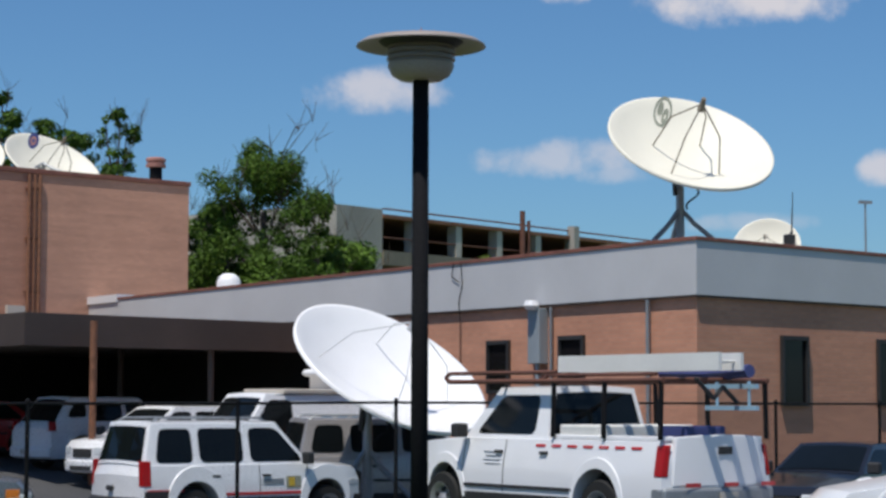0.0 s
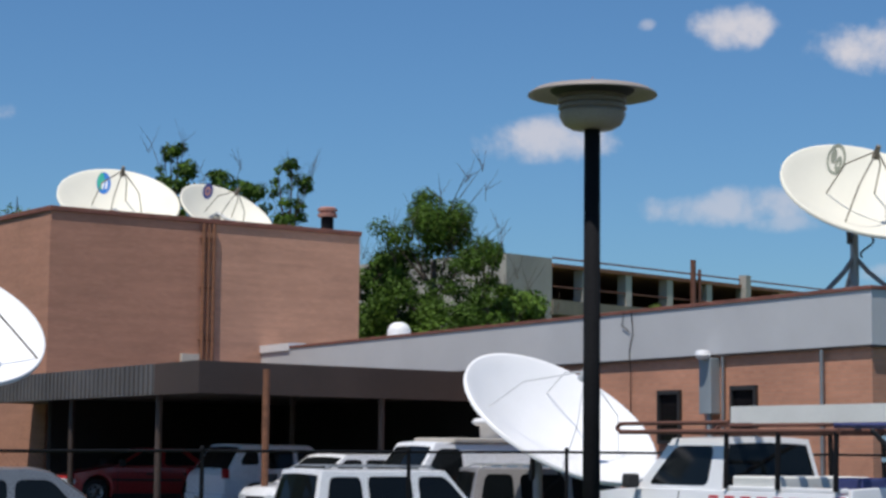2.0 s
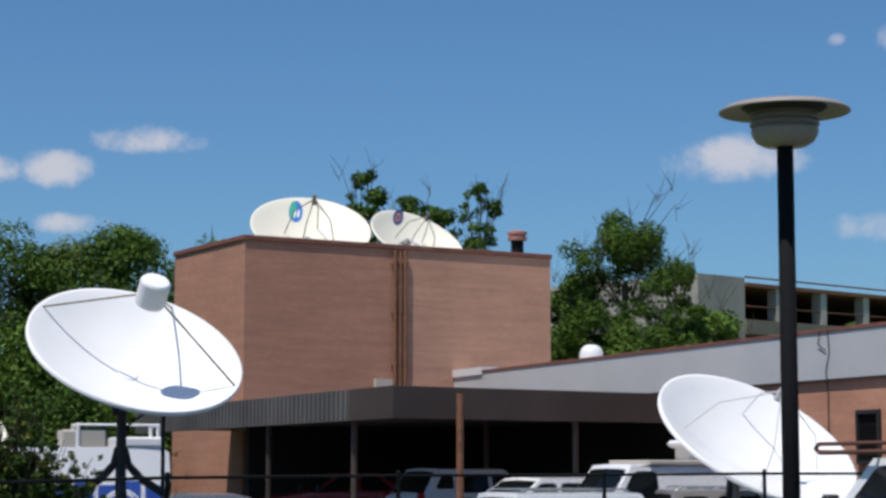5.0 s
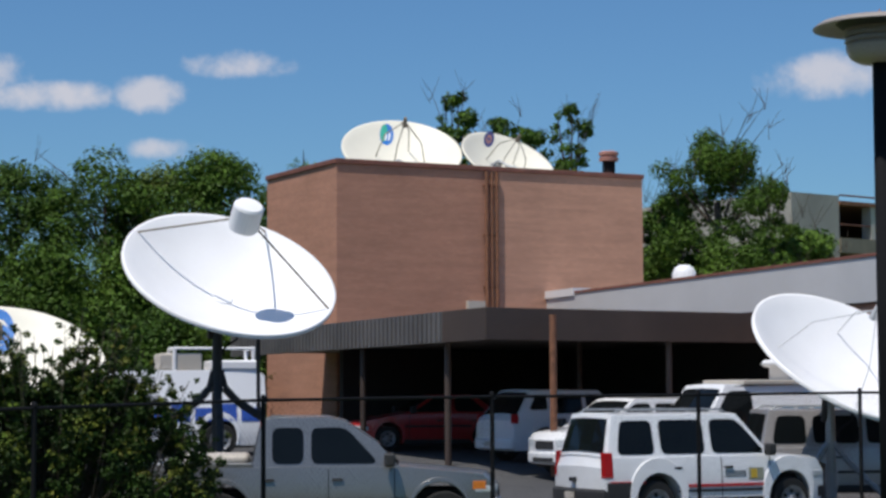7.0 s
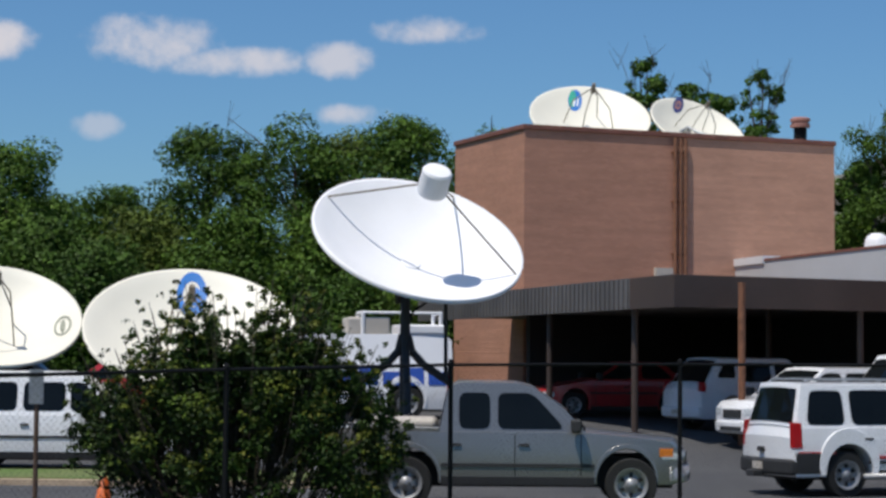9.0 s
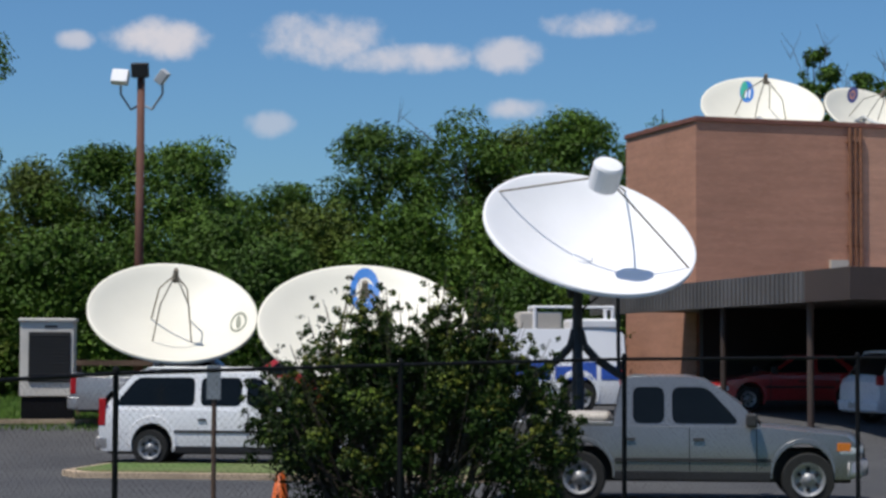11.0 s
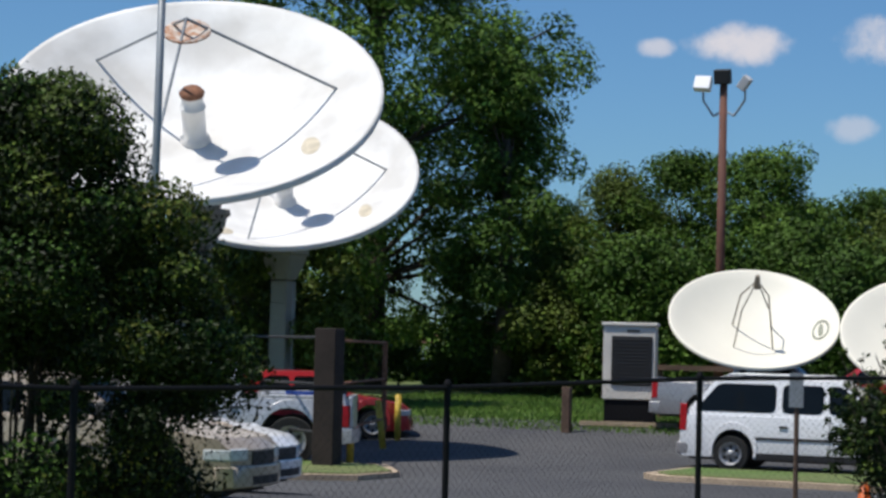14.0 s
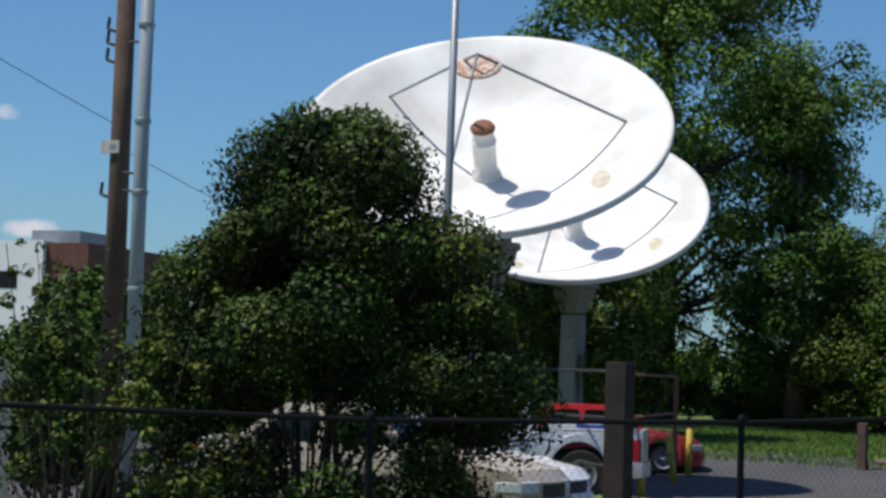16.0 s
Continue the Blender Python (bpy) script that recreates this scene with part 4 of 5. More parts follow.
def vehicle(name, m, label, category, paint, L=4.6, W=1.85, H=1.75, belt=1.08, hood=1.02, deck=1.08, wb=2.7, r=0.36, front_axle=0.92, clear=0.27, cowl=0.75,
            cabin=((0.75, 0), (0.15, 1), (-1.95, 1), (-2.2, 0)), panes=(), nose_z=0.85, tail_z=0.95, bumper=None, rack=False, bed=None, stripe=None, cladding=False, taillight=(0.72, 1.12), flare=0.035):
    car = thing(name, m, label, category, "parked vehicles")
    bumper, back = bumper or paint, cabin[-1][0]
    pts, fa, ra = lower_outline(L, hood, deck, belt, wb, r, front_axle, nose_z, tail_z, cowl, back, clear)
    body = rounded(prism(pts, -W / 2, W / 2), L, W, belt)
    body_ob = part("body", body, M[paint], car, bevel=0.08)
    # cabin: narrows to the roof
    lo, hi = W / 2 - 0.03, W / 2 - 0.20
    bm = bmesh.new()
    ring = {}
    for s in (-1, 1):
        ring[s] = [bm.verts.new((x, s * (lo + (hi - lo) * k), belt - 0.03 + (H - belt + 0.03) * k)) for x, k in cabin]
    n = len(cabin)
    bm.faces.new(ring[-1])
    bm.faces.new(ring[1][::-1])
    for k in range(n):
        bm.faces.new((ring[-1][k], ring[1][k], ring[1][(k + 1) % n], ring[-1][(k + 1) % n]))
    cab_ob = part("cabin", rounded(bm, L, W, belt), M[paint], car, bevel=0.10)

    def side_y(k):
        return lo + (hi - lo) * k

    for s in (-1, 1):
        for pane in panes:
            bm = bmesh.new()
            outer = [bm.verts.new((x, s * (side_y(k) + 0.012), belt - 0.03 + (H - belt + 0.03) * k)) for x, k in pane]
            inner = [bm.verts.new((x, s * (side_y(k) - 0.01), belt - 0.03 + (H - belt + 0.03) * k)) for x, k in pane]
            bm.faces.new(outer)
            bm.faces.new(inner[::-1])
            for k in range(len(pane)):
                bm.faces.new((outer[k], inner[k], inner[(k + 1) % len(pane)], outer[(k + 1) % len(pane)]))
            part("side_window", rounded(bm, L, W, belt), M["glass"], cab_ob, "dark tinted side window")
        part("mirror", slab(cowl - 0.28, cowl - 0.12, s * (W / 2) - 0.02, s * (W / 2 + 0.2), belt, belt + 0.2), M["trim" if paint != "white_van" else "trim"], car, bevel=0.04)
        for x, k in ((cabin[0][0] - 0.95, 0), (cabin[0][0] - 1.95, 0)):
            part("door_handle", rounded(slab(x - 0.08, x + 0.08, s * W / 2 - 0.01, s * (W / 2 + 0.03), belt - 0.2, belt - 0.16), L, W, belt), M["trim"], car)
        for x in (cabin[0][0] - 0.1, cabin[0][0] - 1.08):
            part("door_seam", rounded(slab(x - 0.008, x + 0.008, s * (W / 2 - 0.02), s * (W / 2 + 0.004), clear + 0.12, belt - 0.02), L, W, belt), M["trim"], car)
        part("headlight", rounded(slab(L / 2 - 0.34, L / 2 + 0.012, s * (W / 2 - 0.40), s * (W / 2 + 0.008), nose_z - 0.13, nose_z + 0.02), L, W, belt), M["headlight"], car, "clear headlight", bevel=0.05)
        part("tail_light", rounded(slab(-L / 2 - 0.012, -L / 2 + 0.14, s * (W / 2 - 0.1), s * (W / 2 + 0.01), *taillight), L, W, belt), M["taillight"], car, "red tail light", bevel=0.02)
        part("rocker", rounded(slab(ra + r * 1.3, fa - r * 1.3, s * (W / 2 - 0.06), s * (W / 2 + 0.015), clear - 0.02, clear + 0.1), L, W, belt), M["trim"], car)
        part("side_moulding", rounded(slab(ra + r * 1.3, fa - r * 1.3, s * (W / 2 - 0.01), s * (W / 2 + 0.014), 0.62, 0.67), L, W, belt), M["trim" if not stripe else stripe], car)
        for x in (fa, ra):
            wheel(car, x, s * (W / 2 - 0.13), r, 0.24, s)
            inner, outer = arch(x, r * ARCH, clear + 0.02, 16), arch(x, r * ARCH + flare * 2.2, clear + 0.02, 16)
            lip = prism(inner + outer[::-1], s * (W / 2 - 0.05), s * (W / 2 + flare * 0.5))
            part("wheel_flare", rounded_points(lip, L, W, belt), M[paint], car, bevel=0.012)
    part("underbody", slab(-L / 2 + 0.25, L / 2 - 0.25, -W / 2 + 0.28, W / 2 - 0.28, clear - 0.06, belt - 0.35), M["tyre"], car, "dark wheel wells and underbody")
    # windscreen and rear window lie on the cabin's slopes
    for (x0, k0), (x1, k1), nm in ((cabin[0], cabin[1], "windscreen"), (cabin[-1], cabin[-2], "rear_window")):
        bm = bmesh.new()
        d = Vector((x1 - x0, 0, (H - belt) * (k1 - k0)))
        nrm = Vector((d.z, 0, -d.x)).normalized() * (1 if nm == "windscreen" else -1)
        q = []
        for f in (0.12, 0.88):
            x, k = x0 + (x1 - x0) * f, k0 + (k1 - k0) * f
            for s in (-1, 1):
                q.append(Vector((x, s * (side_y(k) - 0.09), belt - 0.03 + (H - belt + 0.03) * k)))
        vs = [bm.verts.new(p + nrm * o) for o in (0.012, -0.01) for p in q]
        for f in ((0, 1, 3, 2), (4, 6, 7, 5), (0, 4, 5, 1), (2, 3, 7, 6), (0, 2, 6, 4), (1, 5, 7, 3)):
            bm.faces.new([vs[i] for i in f])
        part(nm, rounded(bm, L, W, belt), M["glass"], cab_ob, "dark glass")
    for x0, x1, nm in ((L / 2 - 0.2, L / 2 + 0.06, "front_bumper"), (-L / 2 - 0.08, -L / 2 + 0.2, "rear_bumper")):
        part(nm, rounded(slab(x0, x1, -W / 2 - 0.01, W / 2 + 0.01, clear + 0.02, clear + 0.28), L, W, belt), M[bumper], car, bevel=0.06)
    part("grille", rounded(slab(L / 2 - 0.05, L / 2 + 0.015, -W / 2 + 0.5, W / 2 - 0.5, nose_z - 0.2, nose_z - 0.02), L, W, belt), M["trim"], car)
    part("air_intake", rounded(slab(L / 2 + 0.02, L / 2 + 0.066, -W / 2 + 0.42, W / 2 - 0.42, clear + 0.06, clear + 0.16), L, W, belt), M["trim"], car)
    part("plate", slab(-L / 2 - 0.10, -L / 2 - 0.082, -0.15, 0.15, clear + 0.1, clear + 0.22), M["beige"], car)
    if cladding:
        for s in (-1, 1):
            part("cladding", rounded(slab(-L / 2 + 0.02, ra - r * 1.1, s * (W / 2 - 0.02), s * (W / 2 + 0.02), clear + 0.05, 0.72), L, W, belt), M["trim"], car, "dark plastic cladding", bevel=0.01)
    if rack:
        for s in (-1, 1):
            part("roof_rail", tube([(cabin[1][0] - 0.1, s * 0.55, H), (cabin[1][0] - 0.25, s * 0.55, H + 0.09), (cabin[-2][0] + 0.25, s * 0.55, H + 0.09), (cabin[-2][0] + 0.1, s * 0.55, H)], 0.022), M["steel"], car)
        for f in (0.25, 0.6):
            x = cabin[1][0] + (cabin[-2][0] - cabin[1][0]) * f
            part("crossbar", bar((x, -0.55, H + 0.09), (x, 0.55, H + 0.09), 0.02), M["trim"], car)
    if bed:
        x0, x1 = bed
        part("bed_liner", rounded(slab(x0, x1, -W / 2 + 0.16, W / 2 - 0.16, belt + 0.004, belt + 0.012), L, W, belt), M["trim"], car, "dark open cargo bed")
        for s in (-1, 1):
            part("bed_rail", rounded(slab(x0, x1, s * (W / 2 - 0.15) - 0.03, s * (W / 2 - 0.02), belt, belt + 0.06), L, W, belt), M[paint], car, bevel=0.015)
        part("tailgate", rounded(slab(-L / 2 - 0.02, -L / 2 + 0.06, -W / 2 + 0.16, W / 2 - 0.16, clear + 0.3, belt + 0.05), L, W, belt), M[paint], car, bevel=0.015)
        part("tailgate_handle", rounded(slab(-L / 2 - 0.035, -L / 2 - 0.02, -0.13, 0.13, belt - 0.2, belt - 0.1), L, W, belt), M["trim"], car)
    return car


def strip(x0, x1, k0, k1, x2=None, x3=None):
    """A side window with its corners cut off."""
    q = [Vector((x0, k0)), Vector((x2 if x2 is not None else x0, k1)), Vector((x3 if x3 is not None else x1, k1)), Vector((x1, k0))]
    out = []
    for k in range(4):
        ends = []
        for o in (q[k - 1], q[(k + 1) % 4]):
            d = o - q[k]
            ends.append(q[k] + d * min(0.4, 0.11 / max(abs(d.x), 0.65 * abs(d.y), 1e-6)))
        for f in (0.0, 0.25, 0.5, 0.75, 1.0):
            out.append(tuple(ends[0].lerp(q[k], f).lerp(q[k].lerp(ends[1], f), f)))
    return tuple(out)


SUV_PANES = (strip(-2.0, -1.26, 0.10, 0.86, -1.86, -1.26), strip(-1.12, -0.26, 0.10, 0.87), strip(-0.12, 0.95, 0.10, 0.87, -0.12, 0.42))
suv = vehicle("suv", pose(7.35, 33.45, -0.17, 0, 0, 20), "white sport utility vehicle with a red side stripe and roof rack", "suv", "white_car", L=4.55, W=1.8, H=1.80, belt=1.12, hood=1.08, deck=1.12, wb=2.65, r=0.37,
              cowl=1.1, cabin=((1.1, 0), (0.45, 1), (-2.0, 1), (-2.22, 0)), panes=SUV_PANES, rack=True, stripe="red", cladding=True, clear=0.34, front_axle=0.86, taillight=(0.80, 1.2), flare=0.06, bumper="trim")
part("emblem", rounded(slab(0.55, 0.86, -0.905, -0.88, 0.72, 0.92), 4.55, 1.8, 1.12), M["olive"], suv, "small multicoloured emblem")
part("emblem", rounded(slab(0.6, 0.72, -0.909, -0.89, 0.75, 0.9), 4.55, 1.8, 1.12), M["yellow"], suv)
part("lettering_bar", rounded(slab(0.08, 0.5, -0.905, -0.88, 0.78, 0.88), 4.55, 1.8, 1.12), M["steel"], suv, "unreadable grey lettering bar")
for side in (-1, 1):
    part("running_board", bar((-0.95, side * 0.93, 0.34), (0.95, side * 0.93, 0.34), 0.05, sides=12), M["rim"], suv, "silver tubular running board", smooth=True)
    part("door_moulding", rounded(slab(-0.85, 1.0, side * 0.9 - 0.01, side * 0.9 + 0.016, 0.54, 0.585), 4.55, 1.8, 1.12), M["trim"], suv, "dark door moulding")
    part("stripe", rounded(slab(-2.2, -1.5, side * 0.9 - 0.01, side * 0.9 + 0.012, 0.70, 0.74), 4.55, 1.8, 1.12), M["red"], suv, "thin red stripe")
part("tailgate_handle", slab(-2.34, -2.26, -0.08, 0.08, 0.72, 0.80), M["trim"], suv, bevel=0.02)
part("tow_hitch", slab(-2.52, -2.3, -0.12, 0.12, 0.32, 0.42), M["trim"], suv, bevel=0.02)

pickup = vehicle("pickup_truck", place(1.66, 30.0, -1), "pewter extended-cab pickup truck parked by the fence", "pickup truck", "tan_car", L=5.5, W=1.9, H=1.82, belt=1.12, hood=1.03, deck=1.12, wb=3.26, r=0.38,
                 cowl=1.28, cabin=((1.28, 0), (0.92, 0.5), (0.45, 0.92), (0.2, 1), (-0.62, 1), (-0.78, 0.9), (-0.92, 0)), nose_z=0.84, panes=(strip(-0.62, -0.16, 0.10, 0.80), strip(-0.05, 0.95, 0.10, 0.80, -0.05, 0.46)), bed=(-2.68, -0.9), front_axle=0.87, clear=0.38, bumper="silver_car", flare=0.018)
part("load", slab(-2.0, -0.95, -0.6, 0.7, 1.13, 1.3), M["beige"], pickup, "tan cover over the load", bevel=0.08)
part("side_marker", rounded(slab(2.40, 2.62, -0.96, -0.86, 0.78, 0.90), 5.5, 1.9, 1.12), M["amber"], pickup, "amber corner lamp", bevel=0.01)

work = vehicle("work_truck", pose(10.62, 25.85, 0.2, 0, 0, 107), "white utility pickup truck with a ladder rack", "pickup truck", "white_car", L=5.75, W=2.0, H=1.98, belt=1.3, hood=1.25, deck=1.3, wb=3.5, r=0.40,
               cowl=1.55, cabin=((1.55, 0), (0.85, 1), (-0.30, 1), (-0.42, 0)), panes=(strip(-0.1, 1.25, 0.12, 0.86, -0.1, 0.72),), bed=(-2.82, -0.5), front_axle=0.95, clear=0.45, bumper="steel", nose_z=1.05, tail_z=1.1, taillight=(0.86, 1.26))
for s in (-1, 1):
    for k in range(7):
        part("reflector_tape", rounded(slab(-2.45 + k * 0.34, -2.25 + k * 0.34, s * 1.0 - 0.02, s * 1.0 + 0.006, 1.2, 1.235), 5.75, 2.0, 1.3), M["red"], work, "red reflective tape")
    part("rack_rail", bar((-2.75, s * 0.9, 2.08), (1.85, s * 0.9, 2.08), 0.035), M["redwood"], work, "dark red rack rail")
    part("rack_rail", bar((-0.6, s * 0.9, 2.2), (1.85, s * 0.9, 2.2), 0.03), M["redwood"], work)
    part("rack_end", tube([(1.85, s * 0.9, 2.08), (1.95, s * 0.9, 2.14), (1.85, s * 0.9, 2.2)], 0.03), M["redwood"], work)
    for x in (-2.7, -1.6, -0.55):
        part("rack_post", bar((x, s * 0.92, 1.33), (x, s * 0.9, 2.08), 0.035), M["black"], work, "black rack post")
for x in (-2.7, -1.6, -0.55, 0.7, 1.85):
    part("rack_bar", bar((x, -0.9, 2.09), (x, 0.9, 2.09), 0.03), M["redwood"], work)
for y0 in (0.25, 0.62):
    part("ladder_stile", slab(-3.5, -0.35, y0, y0 + 0.05, 2.2, 2.42), M["ladder"], work, "white fibreglass ladder")
for k in range(12):
    part("ladder_rung", bar((-3.38 + k * 0.265, 0.25, 2.31), (-3.38 + k * 0.265, 0.66, 2.31), 0.018), M["ladder"], work)
for z in (1.98, 1.7):
    part("hanging_rail", slab(-2.95, -2.0, -0.55, -0.49, z, z + 0.06), M["pale_blue"], work, "pale blue steel rail")
for x in (-2.8, -2.2):
    part("hanger", bar((x, -0.52, 1.7), (x, -0.52, 2.08), 0.02), M["pale_blue"], work)
part("tarp_roll", tube([(-3.2, -0.15, 2.2), (-2.4, -0.2, 2.17), (-1.6, -0.1, 2.18)], 0.085, 8), M["navy"], work, "dark rolled tarpaulin")
part("hose", tube([(-2.9, 0.5, 2.1), (-2.8, 0.1, 1.85), (-2.65, -0.2, 2.0), (-2.6, -0.5, 1.8)], 0.03), M["trim"], work, "dark hanging hose")
part("toolbox", slab(-2.6, -2.1, -0.3, 0.4, 1.32, 1.5), M["navy"], work, "dark blue cooler in the bed", bevel=0.03)
for y in (-0.75, -0.1, 0.55):
    part("tailgate_tape", slab(-2.905, -2.895, y - 0.12, y + 0.12, 0.74, 0.79), M["red"], work, "red reflective tape")
part("crossbed_box", slab(-1.4, -0.6, -0.85, 0.85, 1.32, 1.5), M["ladder"], work, "white crossbed tool box", bevel=0.03)
for k in range(4):
    part("lettering_bar", rounded(slab(0.55, 0.9 + 0.06 * (k % 2), 0.97, 1.006, 0.94 + k * 0.055, 0.955 + k * 0.055), 5.75, 2.0, 1.3), M["steel"], work, "unreadable grey lettering bar")

van = vehicle("news_van", place(14.2, 43.0, 200), "white news van with a red stripe and roof equipment", "van", "white_car", L=5.6, W=2.0, H=2.12, belt=1.28, hood=1.2, deck=1.3, wb=3.5, r=0.38,
              cowl=1.95, cabin=((1.95, 0), (1.25, 1), (-2.6, 1), (-2.72, 0)), panes=(strip(0.62, 1.72, 0.04, 0.86, 0.62, 1.2),), stripe="red", nose_z=1.0, clear=0.3, tail_z=1.2)
for s in (-1, 1):
    part("red_band", rounded(slab(-2.6, 1.9, s * 1.0 - 0.02, s * 1.0 + 0.008, 1.10, 1.25), 5.6, 2.0, 1.28), M["red"], van, "broad red band")
    for k in range(5):
        part("lettering_bar", slab(-1.9 + k * 0.4, -1.62 + k * 0.4, s * 0.955 - 0.004, s * 0.955 + 0.004, 1.52, 1.68), M["pale_blue"], van, "blue emblem bar")
part("roof_platform", slab(-2.3, 0.8, -0.8, 0.8, 2.13, 2.24), M["beige"], van, "pale roof platform", bevel=0.03)
part("roof_dish", lathe([(0, 2.7), (0.42, 2.66), (0.48, 2.58), (0.4, 2.52), (0.3, 2.5), (0.3, 2.24), (0, 2.24)], 20, Matrix.Translation((-0.6, 0.2, 0))), M["white_dish"], van, "white roof pod", smooth=True)
part("mast_base", slab(-1.6, -1.0, -0.4, 0.4, 2.24, 2.75), M["trim"], van, "dark mast base", bevel=0.05)

vehicle("suv", place(17.2, 39.3, 0), "warm grey sport utility vehicle behind the white dish", "suv", "grey_car", L=4.8, W=1.85, H=1.78, belt=1.1, hood=1.06, deck=1.1, wb=2.8, r=0.37,
        cowl=1.15, cabin=((1.15, 0), (0.5, 1), (-2.1, 1), (-2.32, 0)), panes=(strip(-2.1, -1.4, 0.14, 0.86, -1.95, -1.4), strip(-1.25, -0.35, 0.14, 0.86), strip(-0.2, 0.95, 0.14, 0.86, -0.2, 0.45)), rack=True, clear=0.3)
CROSS_PANES = (strip(-1.75, -1.2, 0.3, 0.82, -1.5, -1.2), strip(-1.08, -0.2, 0.16, 0.85), strip(-0.08, 1.0, 0.14, 0.85, -0.08, 0.35))
vehicle("crossover", place(10.6, 44.6, 206), "white crossover parked nose out under the carport edge", "suv", "white_car", L=4.5, W=1.84, H=1.66, belt=1.05, hood=0.98, deck=1.05, wb=2.69, r=0.35,
        cowl=1.25, cabin=((1.25, 0), (0.3, 1), (-1.6, 1), (-2.1, 0)), panes=CROSS_PANES, nose_z=0.8)
vehicle("crossover", place(9.0, 48.4, 24), "white crossover with red tail lights in the carport's shade", "suv", "white_car", L=4.5, W=1.84, H=1.66, belt=1.05, hood=0.98, deck=1.05, wb=2.69, r=0.35,
        cowl=1.25, cabin=((1.25, 0), (0.3, 1), (-1.6, 1), (-2.1, 0)), panes=CROSS_PANES, taillight=(0.9, 1.12))
SEDAN = dict(L=4.7, W=1.8, H=1.45, belt=0.98, hood=0.82, deck=1.0, wb=2.75, r=0.33, cowl=0.95, cabin=((0.95, 0), (0.1, 1), (-1.0, 1), (-1.75, 0)),
             panes=(strip(-1.35, -0.45, 0.14, 0.82, -0.95, -0.45), strip(-0.35, 0.7, 0.14, 0.82, -0.35, 0.15)), nose_z=0.66, clear=0.2)
vehicle("car", place(5.0, 54.0, 190), "red car deep in the carport's shade", "car", "red_car", **SEDAN)
vehicle("car", place(29.6, 35.5, 215), "black car parked along the brick wall", "car", "black_car", **SEDAN)
vehicle("car", place(33.7, 27.0, 165), "white car with reflections in its windows", "car", "white_car", **SEDAN)
vehicle("car", place(-31.5, 24.8, 4), "beige sedan parked behind the tall shrub", "car", "beige_car", **SEDAN)
vehicle("car", place(-30.2, 28.5, 4), "white sedan parked beside a beige one", "car", "white_car", **SEDAN)
vehicle("car", place(-25.3, 45.5, 27), "red car parked beyond the gate", "car", "red_car", **SEDAN)
white_pickup = vehicle("pickup_truck", place(-28.2, 37.4, 204), "silver-white pickup truck parked beside the gate post", "pickup truck", "pale_silver", L=5.6, W=1.95, H=1.85, belt=1.22, hood=1.18, deck=1.22, wb=3.5, r=0.45,
                       cowl=1.35, cabin=((1.35, 0), (0.6, 1), (-0.62, 1), (-0.75, 0)), panes=(strip(-0.5, 1.1, 0.14, 0.86, -0.5, 0.55),), bed=(-2.7, -0.8), clear=0.42)
part("load", slab(-2.4, -1.0, -0.7, 0.7, 1.24, 1.42), M["white_dish"], white_pickup, "white and blue load", bevel=0.08)
part("load_stripe", slab(-2.2, -1.5, 0.66, 0.72, 1.26, 1.36), M["blue"], white_pickup)
vehicle("minivan", place(-10.85, 38.6, 0), "white minivan with dark windows parked by a grass island", "minivan", "white_car", L=5.1, W=1.92, H=1.74, belt=1.05, hood=1.0, deck=1.05, wb=3.07, r=0.34,
        cowl=1.45, cabin=((1.5, 0), (0.5, 1), (-1.8, 1), (-2.5, 0)), panes=(strip(-2.24, -0.62, 0.14, 0.86, -1.76, -0.62), strip(-0.5, 0.28, 0.14, 0.86), strip(0.38, 1.2, 0.14, 0.86, 0.38, 0.62)), rack=True, taillight=(0.75, 1.25), bumper="grey_car")
vehicle("pickup_truck", place(-12.2, 46.5, 0), "silver-blue pickup truck behind the minivan", "pickup truck", "silver_car", L=5.3, W=1.85, H=1.7, belt=1.1, hood=1.08, deck=1.1, wb=3.1, r=0.36,
        cowl=1.25, cabin=((1.25, 0), (0.5, 1), (-0.6, 1), (-0.72, 0)), panes=(strip(-0.5, 1.0, 0.14, 0.86, -0.5, 0.45),), bed=(-2.6, -0.75), clear=0.36)
vehicle("car", place(-8.4, 50.0, 0), "red car between the cream dishes", "car", "red_car", **SEDAN)
big_van = vehicle("satellite_truck", place(-3.05, 51.5, 188), "white satellite truck with a broken blue band behind the dish", "truck", "white_car", L=6.0, W=2.1, H=2.15, belt=1.35, hood=1.25, deck=1.35, wb=3.8, r=0.42,
                  cowl=2.2, cabin=((2.2, 0), (1.6, 1), (-2.8, 1), (-2.98, 0.8), (-3.05, 0)), panes=(strip(1.0, 1.9, 0.05, 0.6, 1.0, 1.55),), nose_z=1.1)
for k in range(6):
    part("lettering_bar", rounded(slab(-2.85 + k * 0.62, -2.35 + k * 0.62, 1.03, 1.062, 0.88, 1.22 + 0.1 * (k % 2)), 6.0, 2.1, 1.35), M["blue"], big_van, "blue emblem bar")
part("roof_unit", slab(-2.7, -1.5, -0.8, 0.8, 2.17, 2.42), M["white_dish"], big_van, "white roof unit", bevel=0.06)
part("roof_unit", slab(-1.3, -0.2, -0.7, 0.7, 2.17, 2.6), M["beige"], big_van, "pale roof box", bevel=0.06)
for x in (-2.6, -0.6):
    part("roof_hoop", tube([(x, -0.7, 2.14), (x, -0.7, 2.72), (x, 0.7, 2.72), (x, 0.7, 2.14)], 0.05), M["white_dish"], big_van, "white roof hoop")
part("roof_rail", tube([(-2.6, 0.7, 2.72), (-0.6, 0.7, 2.72)], 0.04), M["white_dish"], big_van)

